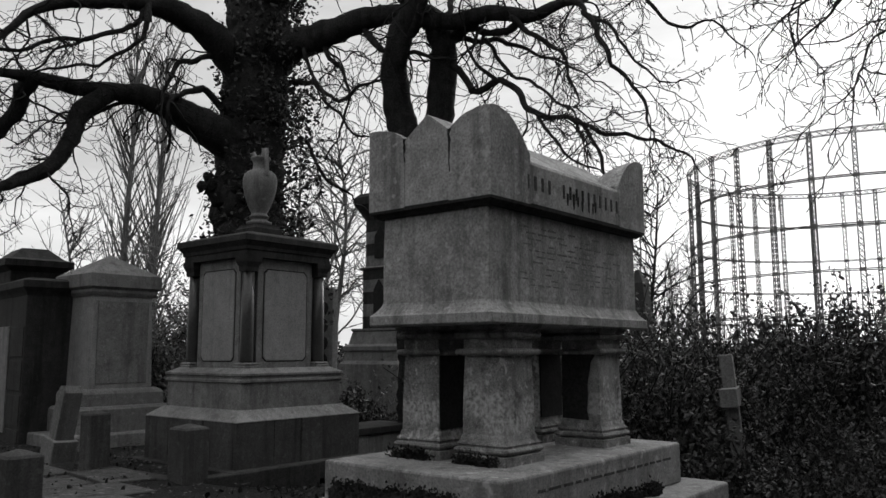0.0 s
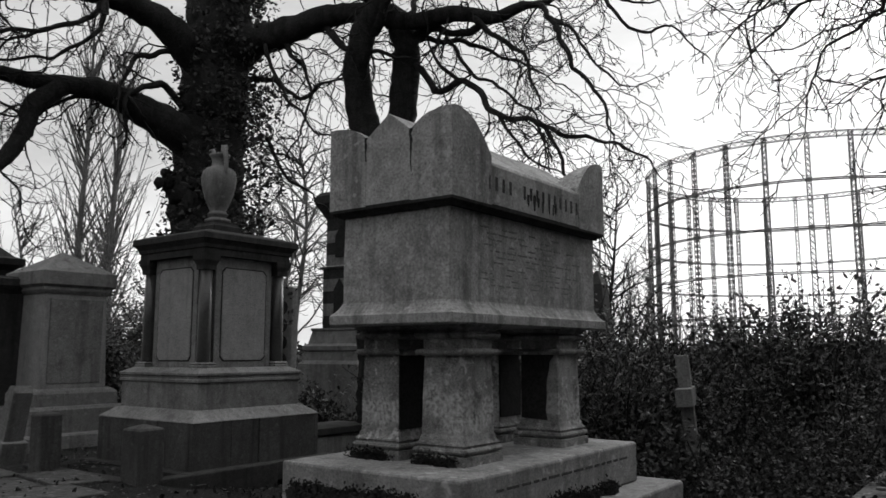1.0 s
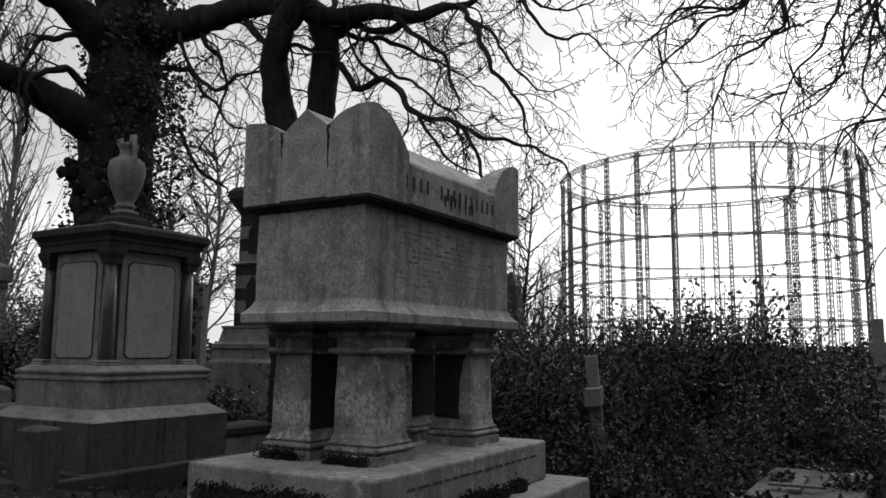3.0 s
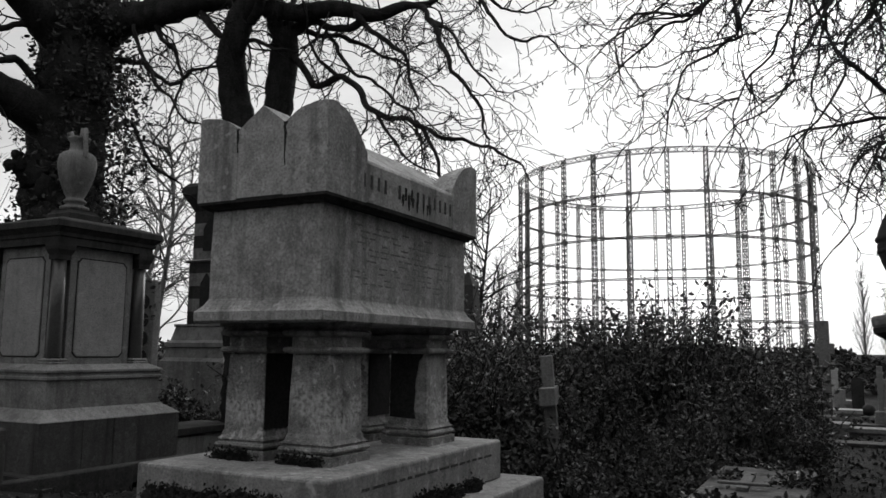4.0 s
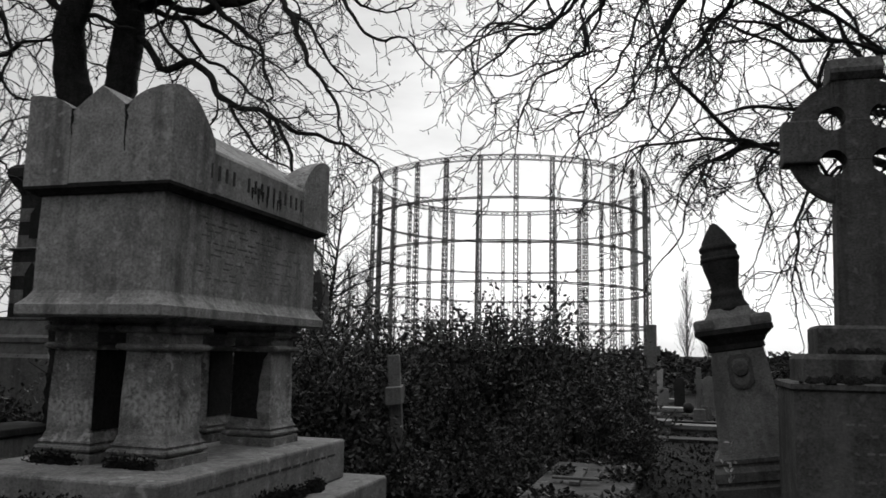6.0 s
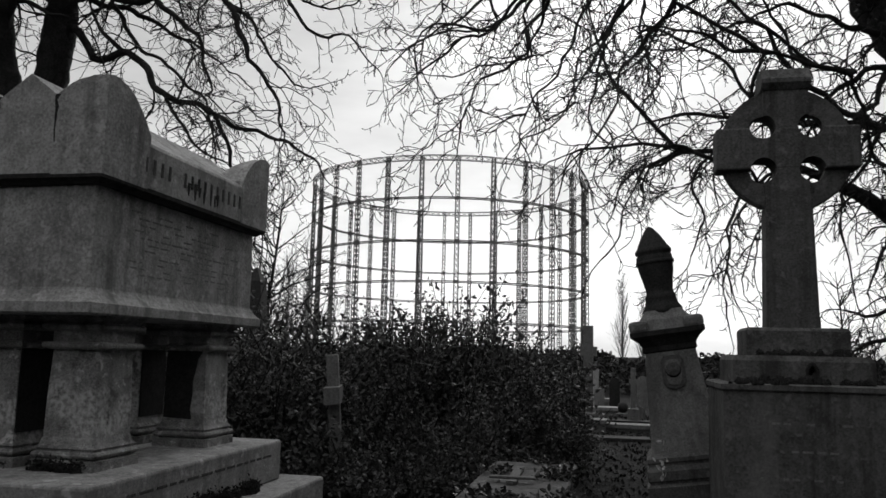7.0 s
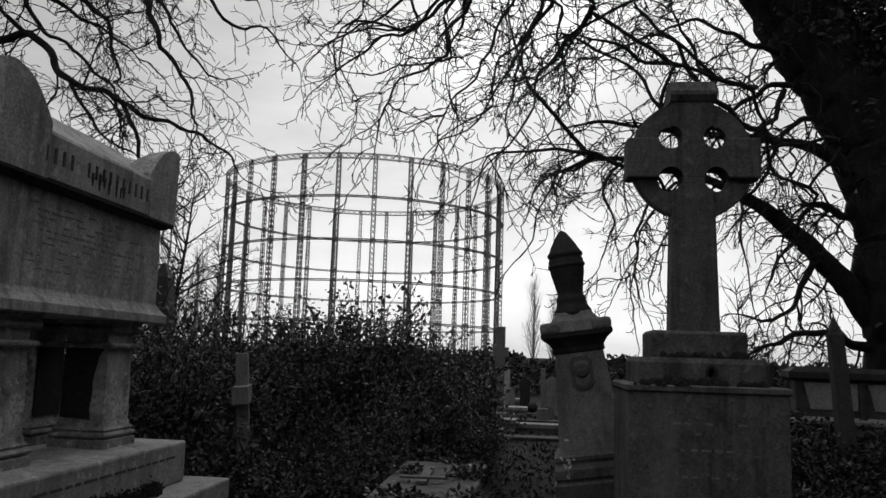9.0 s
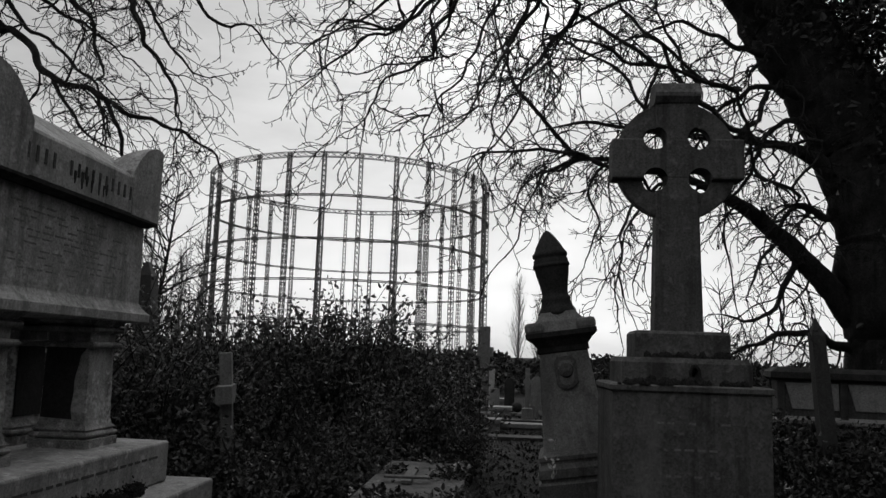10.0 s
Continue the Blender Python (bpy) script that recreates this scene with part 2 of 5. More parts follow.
def leaves(name, places, size, mat, parent=None, label="", seed=1, up=0.0, kind="stuff", flat=0.0):
    """Many small folded leaves, one at each place, each of two quads."""
    rng = np.random.default_rng(seed)
    p = np.asarray(places, float)
    n = len(p)
    d = rng.normal(size=(n, 3))
    d[:, 2] = d[:, 2] * (1 - flat) + up
    d /= np.linalg.norm(d, axis=1)[:, None]
    w = rng.normal(size=(n, 3))
    w[:, 2] *= 1 - flat
    w -= (w * d).sum(1)[:, None] * d
    w /= np.linalg.norm(w, axis=1)[:, None]
    u = np.cross(d, w)
    s = size * rng.uniform(0.6, 1.35, n)
    shape = np.array(((0, 0, 0), (0.3, 0.27, 0.08), (0.72, 0.22, 0.06), (1, 0, -0.08), (0.72, -0.22, 0.06), (0.3, -0.27, 0.08)))
    v = p[:, None] + s[:, None, None] * (shape[None, :, :1] * d[:, None] + shape[None, :, 1:2] * w[:, None] + shape[None, :, 2:] * u[:, None])
    b = np.arange(n)[:, None] * 6
    q = np.concatenate([b + np.array((0, 1, 2, 3)), b + np.array((0, 3, 4, 5))])
    return quads(name, v.reshape(-1, 3), q, mat, parent, label, False, kind)


def mounds(name, spots, mat, label, category, m, seed=1):
    """Low lumpy cushions, each at (x, y, z, radius, height), joined into one growth."""
    rng = random.Random(seed)
    bm = bmesh.new()
    for x, y, z, r, h in spots:
        own = bmesh.new()
        bmesh.ops.create_icosphere(own, subdivisions=3, radius=1)
        off = Vector((rng.uniform(0, 50), rng.uniform(0, 50), rng.uniform(0, 50)))
        for v in own.verts:
            k = 1 + 0.3 * noise.noise(v.co * 2.3 + off) + 0.22 * noise.noise(v.co * 6.5 + off)
            v.co = Vector((x + v.co.x * r * k, y + v.co.y * r * 0.8 * k, z + max(v.co.z, -0.05) * h * k))
        bm = join(bm, own)
    ob = part(name, bm, mat, None, "", False, "stuff")
    ob.matrix_basis = m
    return tagged(ob, label, category, kind="stuff")


def spline(ctrl, step=0.16, rough=0.0, seed=0):
    """A smooth path through the control points (x, y, z, radius)."""
    c = np.array(ctrl, float)
    c = np.vstack([2 * c[0] - c[1], c, 2 * c[-1] - c[-2]])
    out = []
    for i in range(1, len(c) - 2):
        n = max(2, int(np.linalg.norm(c[i + 1, :3] - c[i, :3]) / step))
        t = np.linspace(0, 1, n, endpoint=False)[:, None]
        a, b, d, e = c[i - 1:i + 3]
        out.append(0.5 * (2 * b + (d - a) * t + (2 * a - 5 * b + 4 * d - e) * t ** 2 + (3 * b - a - 3 * d + e) * t ** 3))
    out.append(c[-2:-1])
    p = np.vstack(out)
    rng = np.random.default_rng(seed)
    p[1:, :3] += rng.normal(size=(len(p) - 1, 3)) * p[1:, 3:4] * rough
    if rough:
        ph = rng.uniform(0, 6.3, 6)
        s = np.arange(len(p)) * step
        for a in range(3):
            p[:, a] += (np.sin(s * 5.1 + ph[a]) + 0.7 * np.sin(s * 9.7 + ph[a + 3])) * p[:, 3] * rough * 1.7
    p[:, 3] = np.maximum(p[:, 3], 0.008) * (1 + rng.normal(size=len(p)) * rough * 0.5)
    return p


def grow(rng, start, way, length, radius, level, out, wig=0.24, droop=0.075, curl=0.13, crowd=5.2, step=0.075, least=0.0062):
    """A crooked branch that sags and turns up again at its tip, with side branches down to level 0."""
    n = max(6, int(length / step))
    p, d = np.array(start, float), np.array(way, float)
    d /= np.linalg.norm(d)
    pts, ways = [p.copy()], [d.copy()]
    jit = rng.normal(size=(n, 3)) * wig
    bend = np.zeros(3)
    turn_up = rng.uniform(0.55, 0.85)
    for i in range(n):
        f = i / n
        bend = bend * 0.25 + jit[i]
        d = d + bend
        d[2] += -droop if f < turn_up else curl
        d /= math.sqrt(d @ d)
        p = p + d * (length / n)
        pts.append(p.copy())
        ways.append(d.copy())
    r = radius * (1 - 0.7 * np.linspace(0, 1, n + 1))
    out.append((np.array(pts), np.maximum(r, least), 6 if radius > 0.03 else 4 if radius > 0.014 else 3))
    if level > 0:
        m = max(1, int(length * crowd * rng.uniform(0.7, 1.3)))
        for k in range(m):
            i = min(n - 1, int((0.12 + 0.86 * (k + rng.uniform(0, 1)) / m) * n))
            side = rng.normal(size=3)
            side -= side @ ways[i] * ways[i]
            side /= math.sqrt(side @ side)
            grow(rng, pts[i], ways[i] + side * rng.uniform(0.6, 1.3), length * rng.uniform(0.2, 0.55) * (1.1 - 0.5 * i / n), max(r[i] * rng.uniform(0.5, 0.75), least),
                 level - 1, out, wig, droop, curl, crowd * 1.1, step * 0.85, least)


class Tree:
    """A bare tree: a trunk and limbs along given paths, and twigs that grow from the limbs."""

    def __init__(self, name, label, seed, foot, droop=0.075, slim=0.7, least=0.005):
        self.droop, self.slim, self.least = droop, slim, least
        self.ob = thing(name, label, "tree", pose(*foot))
        self.foot, self.seed, self.rng = np.array(foot, float), seed, np.random.default_rng(seed)
        self.twigs, self.paths = [], []

    def _add(self, name, ctrl, sides, rough, kink=0.0):
        self.seed += 1
        p = spline(ctrl, 0.11, rough, self.seed)
        f = np.linspace(0, 1, len(p))
        ph = np.random.default_rng(self.seed + 500).uniform(0, 6.3, 6)
        run = np.arange(len(p)) * 0.11
        for a in range(3):
            p[:, a] += kink * np.minimum(1, 5 * f) * (np.sin(run * 6.3 + ph[a]) + 0.8 * np.sin(run * 13.0 + ph[a + 3]))
        v, q = tube_arrays([(p[:, :3] - self.foot, p[:, 3], sides)])
        jag = np.random.default_rng(self.seed).normal(size=(len(p), sides, 1)) * (0.045 if sides > 12 else 0.06)
        ring = v.reshape(len(p), sides, 3)
        mid = ring.mean(1, keepdims=True)
        v = (mid + (ring - mid) * (1 + jag)).reshape(-1, 3)
        quads(name, v, q, BARK, self.ob)
        self.paths.append(p)
        return p

    def trunk(self, ctrl):
        self._add("trunk", ctrl, 24, 0.02)

    def limb(self, ctrl, twigs=2.6, reach=1.7, level=2):
        # join the limb to the nearest wood that stands already
        wood = np.vstack(self.paths)
        first = np.array(ctrl[0])
        near = wood[np.argmin(np.linalg.norm(wood[:, :3] - first[:3], axis=1))]
        if np.linalg.norm(near[:3] - first[:3]) > near[3]:
            ctrl = ((*near[:3], min(near[3], first[3] * 1.15)),) + tuple(ctrl)
        ctrl = tuple((x, y, z, r * (self.slim if r < 0.1 else 0.9 if r < 0.2 else 1.0)) for x, y, z, r in ctrl)
        p = self._add("limb", ctrl, 10, 0.08 if ctrl[0][3] < 0.12 else 0.03, 0.024 if ctrl[0][3] < 0.12 else 0.0)
        run = len(p) * 0.11
        for _ in range(int(run * twigs)):
            i = int(self.rng.uniform(0.12, 1.0) * (len(p) - 2))
            way = p[i + 1, :3] - p[i, :3]
            way /= np.linalg.norm(way) + 1e-9
            side = self.rng.normal(size=3)
            side -= side @ way * way
            side /= np.linalg.norm(side)
            grow(self.rng, p[i, :3] - self.foot, way * 0.6 + side, reach * self.rng.uniform(0.35, 1.2), min(0.019, max(p[i, 3] * 0.4, 0.009)), level, self.twigs, droop=self.droop, least=self.least)
        way = p[-1, :3] - p[-3, :3]
        grow(self.rng, p[-1, :3] - self.foot, way, reach * 0.8, p[-1, 3] * 0.95, level, self.twigs, droop=self.droop, least=self.least)

    def finish(self):
        v, q = tube_arrays(self.twigs)
        quads("twigs", v, q, TWIG, self.ob, "dense dark bare drooping twigs", kind="stuff")


# ---- ground ----
def smooth01(a, b, x):
    t = np.clip((x - a) / (b - a), 0, 1)
    return t * t * (3 - 2 * t)


def ground_z(x, y):
    x, y = np.asarray(x, float), np.asarray(y, float)
    bank = 0.72 * smooth01(6.9, 9.6, np.hypot(x, y)) * smooth01(50, 57, np.degrees(np.arctan2(x, y))) * (1 - smooth01(110, 130, np.degrees(np.arctan2(x, y))))
    return bank + 0.27 * smooth01(1.4, 2.6, -x) * smooth01(3.5, 5.5, y) + 0.025 * np.sin(x * 1.7 + y) * np.cos(y * 1.3 - x * 0.6)


def build_ground():
    def axis():
        near = np.arange(-20, 20.01, 0.35)
        far = 20 * 1.22 ** np.arange(1, 28)
        return np.concatenate([-far[::-1], near, far])
    gx, gy = axis(), axis()
    X, Y = np.meshgrid(gx, gy)
    rng = np.random.default_rng(5)
    Z = ground_z(X, Y) + rng.normal(size=X.shape) * 0.012
    n, m = len(gy), len(gx)
    i = (np.arange(n - 1)[:, None] * m + np.arange(m - 1)[None]).ravel()
    q = np.stack([i, i + 1, i + 1 + m, i + m], 1)
    g = quads("ground", np.stack([X, Y, Z], -1).reshape(-1, 3), q, EARTH)
    tagged(g, "damp dark cemetery earth with short grass and dead leaves", "ground", kind="structure")


build_ground()


# ---- the raised sarcophagus ----
def sarcophagus():
    # local x runs to the right across its end, local y along its length; the near corner of the lid is the origin
    s = thing("sarcophagus_tomb", "large grey weathered limestone sarcophagus raised on four stone legs", "tomb", pose(0.29, 4.655, 0, 0, 0, TURN))
    W, L = 1.02, 2.1
    cx, cy = -W / 2, L / 2

    # legs
    for lx, ly in ((-0.27, 0.435), (-0.79, 0.435), (-0.27, 1.655), (-0.79, 1.655)):
        leg = part("leg", stack(((-0.018, 1.02), (-0.03, 1.045), (-0.038, 1.08), (-0.044, 1.3), (-0.05, 1.58)), 0.202, 0.213, lx, ly), LEG, s, "soot-stained tapering square stone leg")
        # soot on the sheltered faces, with the shade under the chest painted in
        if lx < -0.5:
            part("soot_crust", stack(((-0.034, 1.09), (-0.041, 1.3), (-0.047, 1.575)), 0.185, 0.203, lx + 0.021, ly), SOOT_SHADE, leg, "black crust of soot and painted shade on one face of the leg")
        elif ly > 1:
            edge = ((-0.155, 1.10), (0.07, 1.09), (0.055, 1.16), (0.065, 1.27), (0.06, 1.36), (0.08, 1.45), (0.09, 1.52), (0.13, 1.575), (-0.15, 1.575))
            part("soot_crust", slabbed([(lx + x, z) for x, z in edge], ly - 0.179, ly - 0.15, 0.003), SOOT_SHADE, leg, "black crust of soot and painted shade on one face of the leg")
        part("leg_base", stack(((0.004, 0.90), (0.004, 0.955), (-0.022, 0.958), (-0.022, 0.963), (-0.004, 0.972), (0.002, 0.985), (-0.004, 0.998), (-0.02, 1.004), (-0.02, 1.012), (-0.012, 1.02), (-0.018, 1.032)), 0.202, 0.213, lx, ly), LEG, leg)
        part("leg_capital", stack(((-0.05, 1.57), (-0.022, 1.574), (-0.008, 1.585), (-0.006, 1.598), (-0.018, 1.612), (-0.045, 1.616), (-0.044, 1.678), (-0.022, 1.682), (-0.004, 1.694), (-0.002, 1.71), (-0.014, 1.722), (-0.03, 1.726), (-0.026, 1.735), (0.0, 1.755), (0.0, 1.765)), 0.202, 0.213, lx, ly), LEG, leg)

    # chest with a sloping foot moulding
    part("foot_moulding", stack(((-0.01, 1.765), (0.0, 1.775), (0.0, 1.83), (-0.02, 1.845), (-0.045, 1.875), (-0.06, 1.90), (-0.065, 1.915)), W / 2, L / 2, cx, cy), TOMB, s)
    part("chest", stack(((-0.065, 1.90), (-0.068, 2.2), (-0.07, 2.50)), W / 2, L / 2, cx, cy), TOMB, s, "plain stone chest with rain streaks and worn lettering")
    # the shadow band under the lid is painted by this moulding's dark colour
    part("lid_bed", stack(((-0.045, 2.49), (-0.03, 2.505), (0.0, 2.52), (0.004, 2.545)), W / 2, L / 2, cx, cy), DARK, s, "moulding below the lid, coloured dark for the lid's shadow")

    # lid: an eaves block, a low gabled roof and four rounded ears
    prof = ((-W, 2.537), (0.0, 2.537), (0.0, 2.80), (-0.015, 2.825), (-W * 0.30, 2.985), (-W / 2, 3.135), (-W * 0.70, 2.985), (-W + 0.015, 2.825), (-W, 2.80))
    part("lid", slabbed(prof, 0.0, L, 0.008), TOMB, s, "low gabled stone lid")

    def ear(fx, fy):
        bm = bmesh.new()
        nu, nv = 10, 10
        lu, lv = 0.44, 0.325
        top = {}
        rng = random.Random(int(fx * 7 + fy * 13))
        for i in range(nu + 1):
            for j in range(nv + 1):
                a, b = i / nu, j / nv
                z = 3.115 - 0.255 * a ** 2.6 - 0.115 * b ** 2.2 - 0.02 * (1 - a) ** 8 * (1 - b) ** 2
                top[i, j] = bm.verts.new(((-b * lv if fx > 0 else -W + b * lv), (a * lu if fy > 0 else L - a * lu), z + rng.uniform(-0.004, 0.004)))
        for i in range(nu):
            for j in range(nv):
                bm.faces.new((top[i, j], top[i + 1, j], top[i + 1, j + 1], top[i, j + 1]))
        rim = [(i, 0) for i in range(nu)] + [(nu, j) for j in range(nv)] + [(i, nv) for i in range(nu, 0, -1)] + [(0, j) for j in range(nv, 0, -1)]
        low = {k: bm.verts.new((top[k].co.x, top[k].co.y, 2.537)) for k in rim}
        for k, l in zip(rim, rim[1:] + rim[:1]):
            bm.faces.new((top[k], top[l], low[l], low[k]))
        for v in bm.verts:
            v.co.x += 0.004 if fx > 0 else -0.004
            v.co.y -= 0.004 if fy > 0 else -0.004
        return bm
    for fx in (1, -1):
        for fy in (1, -1):
            part("corner_ear", ear(fx, fy), TOMB, s, "rounded corner ear of the lid")

    rng = random.Random(2)
    for x, z0, z1, w in ((-0.318, 2.72, 3.0, 0.012), (-0.70, 2.84, 3.0, 0.010)):
        left, right = [], []
        for k in range(9):
            z = z1 + (z0 - z1) * k / 8
            c = x + rng.uniform(-0.006, 0.006)
            hw = w * (1.1 - k / 8) * rng.uniform(0.5, 1.2) + 0.001
            left.append((c - hw, z))
            right.append((c + hw, z))
        part("crack", slabbed(left + right[::-1], -0.006, 0.02, 0), MARK, s, "dark crack below a dip of the lid")

    # cut lettering: a row of large letters on the eaves, and worn lines on the chest
    rng = random.Random(4)
    y = 0.40
    for k in range(15):
        if k == 4:
            y += 0.10
            continue
        part("letter_bar", box(0.0005, 0.0042, y, y + 0.024, 2.635 + rng.uniform(0, 0.012), 2.73, 0), MARK if 5 < k < 9 else WORN, s)
        y += 0.086
    for row in range(12):
        z = 2.40 - row * 0.038
        y = 0.35 + rng.uniform(0, 0.25)
        end = 1.75 - rng.uniform(0, 0.3)
        while y < end:
            w = rng.uniform(0.03, 0.12)
            if rng.random() > 0.35:
                part("inscription_bar", box(-0.069, -0.0662, y, y + w, z, z + 0.011, 0), FAINT, s)
            y += w + 0.03

    for k in range(7):
        y = 0.92 + 0.065 * k + rng.uniform(-0.02, 0.02)
        z1, z0, w = 2.665 + rng.uniform(-0.02, 0.03), 2.56 + rng.uniform(0, 0.05), rng.uniform(0.006, 0.016)
        bm = slabbed(((y - w, z1), (y + w, z1), (y + w * 0.8, (z0 + z1) / 2), (y + w * 0.2, z0), (y - w * 0.3, z0), (y - w, (z0 + z1) / 2)), 0, 0.004, 0)
        bm.transform(Matrix.Translation((0.0005, 0, 0)) @ Matrix(((0, 1, 0, 0), (1, 0, 0, 0), (0, 0, 1, 0), (0, 0, 0, 1))))
        part("drip_stain", bm, MARK, s, "dark drip stain below the lettering")

    # plinth and steps
    p = thing("tomb_plinth", "stepped pale stone plinth under the raised sarcophagus", "plinth", pose(0.29, 4.655, 0, 0, 0, TURN))
    part("plinth_slab", box(-1.22, 0.20, -0.20, 2.17, 0.60, 0.90, 0.018), PLINTH, p, "thick plinth slab with worn lettering on its edges")
    part("plinth_step", box(-1.5, 0.47, -0.46, 2.42, -0.1, 0.60, 0.02), PLINTH, p, "broad lower step")
    x = -1.13
    for k in range(3):
        bm = box(x, x + 0.014, -0.204, -0.1995, 0.70, 0.80, 0)
        if k == 1:
            box(x + 0.06, x + 0.074, -0.204, -0.1995, 0.72, 0.80, 0, bm)
        box(x, x + 0.07, -0.204, -0.1995, 0.70, 0.712, 0, bm)
        part("inscription_bar", bm, WORN, p)
        x += 0.11
    y = 0.15
    while y < 1.95:
        w = rng.uniform(0.05, 0.14)
        part("inscription_bar", box(0.1995, 0.2025, y, y + w, 0.79, 0.807, 0), WORN, p)
        y += w + 0.035
    rng2 = random.Random(8)
    spots = []
    for k in range(58):
        x = -1.02 + 0.98 * k / 57
        r = rng2.uniform(0.05, 0.075)
        spots.append((x, rng2.uniform(-0.30, -0.26), 0.6 + rng2.uniform(0.06, 0.12), r, rng2.uniform(0.05, 0.09)))
        spots.append((x, -0.27, 0.6, 0.07, 0.13))
    for a, b, n in ((0.02, 0.14, 4), (0.32, 0.50, 6), (0.66, 1.30, 20), (1.42, 1.60, 5)):
        for k in range(n):
            r = rng2.uniform(0.025, 0.05)
            spots.append((rng2.uniform(0.23, 0.29), a + (b - a) * (k + rng2.random()) / n, 0.6, r, r * rng2.uniform(1.0, 2.0)))
    for a, b, y in ((-0.42, -0.14, 0.20), (-0.98, -0.66, 0.19)):
        for k in range(10):
            r = rng2.uniform(0.018, 0.032)
            spots.append((a + (b - a) * (k + rng2.random()) / 10, y + rng2.uniform(-0.02, 0.015), 0.9, r, r * 1.1))
    base = pose(0.29, 4.655, 0, 0, 0, TURN)
    mounds("moss_on_plinth", spots, MOSS, "dark moss cushions creeping over the stone plinth", "moss", base, 3)
    tufts = np.random.default_rng(8)
    grow_at = np.array([(q[0], q[1], q[2] + q[4] * 0.8) for q in spots])
    pts = np.repeat(grow_at, 60, 0) + tufts.normal(size=(len(grow_at) * 60, 3)) * np.array((0.03, 0.018, 0.018))
    w = leaves("plants_on_plinth", pts[pts[:, 2] > 0.6], 0.022, MOSS, None, "", 3, up=0.8)
    w.matrix_basis = base
    tagged(w, "tiny dark plants growing out of the moss", "moss")


sarcophagus()


# ---- the urn monument and its neighbours ----
def urn_monument():
    # the near corner of the cornice stands at (-2.31, 9.18); half side 0.72
    h = 0.72
    c = Matrix.Translation((-2.31, 9.18, 0)) @ pose(0, 0, 0, 0, 0, TURN) @ Matrix.Translation((-h, h, 0))
    m = thing("urn_monument", "tall dark granite pedestal monument with corner columns and an urn", "monument", c)
    part("base_step", stack(((0.36, 0.1), (0.36, 0.30), (0.34, 0.31)), h, h), DARK, m)
    part("base_top", stack(((0.23, 0.815), (0.228, 0.825), (0.09, 0.925), (0.06, 0.94)), h, h), GREY, m, "sloping weathered top of the base")
    w = h + 0.225
    base = part("base_core", box(-w + 0.05, w - 0.05, -w + 0.05, w - 0.05, 0.30, 0.82, 0), DARK, m, "large dark base of squared blocks")
    for k in range(4):
        for a, b, out in ((-w, -0.42, 0.0), (-0.42, -0.02, 0.0), (-0.02, 0.30, 0.014), (0.30, w - 0.06, 0.0)):
            bm = box(a + 0.003, b - 0.003, -w - out, -w + 0.06, 0.30, 0.817, 0.008)
            bm.transform(pose(0, 0, 0, 0, 0, 90 * k))
            part("base_stone", bm, BLOCK, base)
    part("dado", stack(((0.045, 0.93), (0.045, 1.235), (0.065, 1.25), (0.065, 1.275), (0.05, 1.285), (0.05, 1.315), (0.068, 1.325), (0.068, 1.35), (0.0, 1.385), (-0.05, 1.41)), h, h), GREY, m)
    die = part("die", stack(((0.0, 1.40), (0.0, 2.74)), 0.50, 0.50), GREY, m, "smooth die with framed pale panels")
    for k in range(4):
        bm = box(-0.43, 0.43, -0.575, -0.49, 1.405, 2.735, 0.008)
        bm.transform(pose(0, 0, 0, 0, 0, 90 * k))
        part("die_face", bm, GREY, die)
    # panels on the four faces, with notched corners
    for k in range(4):
        w, z0, z1, n = 0.345, 1.48, 2.61, 0.05

        def outline(g):
            return [(-w + g + n, z0 + g), (w - g - n, z0 + g), (w - g, z0 + g + n), (w - g, z1 - g - n), (w - g - n, z1 - g), (-w + g + n, z1 - g), (-w + g, z1 - g - n), (-w + g, z0 + g + n)]
        bm = slabbed(outline(0.0), -0.579, -0.565, 0.002)
        bm.transform(pose(0, 0, 0, 0, 0, 90 * k))
        part("panel_border", bm, MARK, die)
        bm = slabbed(outline(0.014), -0.586, -0.57, 0.005)
        bm.transform(pose(0, 0, 0, 0, 0, 90 * k))
        part("panel", bm, PANEL, die, "pale notched-corner stone panel")
    for sx in (-1, 1):
        for sy in (-1, 1):
            x, y = sx * 0.555, sy * 0.555
            col = part("corner_column", lathe(((0.08, 1.46), (0.083, 1.50), (0.08, 2.0), (0.072, 2.57)), 20, x, y), POLISHED, m, "dark polished round corner column", True)
            part("column_base", stack(((0.0, 1.40), (0.0, 1.43), (-0.012, 1.44), (-0.005, 1.455), (-0.02, 1.475)), 0.112, 0.112, x, y), GREY, col)
            part("column_capital", stack(((-0.035, 2.56), (-0.03, 2.61), (-0.005, 2.67), (0.0, 2.71), (0.0, 2.74)), 0.115, 0.115, x, y), DARK, col)
    part("cornice", stack(((-0.06, 2.73), (-0.06, 2.81), (-0.045, 2.82), (-0.04, 2.86), (0.0, 2.91), (0.015, 2.92), (0.015, 2.985), (0.0, 3.0), (-0.1, 3.03), (-0.16, 3.05)), h, h), DARK, m, "heavy dark moulded cornice")
    part("urn_step", stack(((0.02, 3.03), (0.02, 3.07), (0, 3.08), (0, 3.18), (-0.02, 3.20), (-0.03, 3.22), (-0.03, 3.24)), 0.21, 0.21), DARK, m)
    urn = thing("stone_urn", "grey stone urn with a broken side handle on the monument", "urn", c)
    z = 3.24
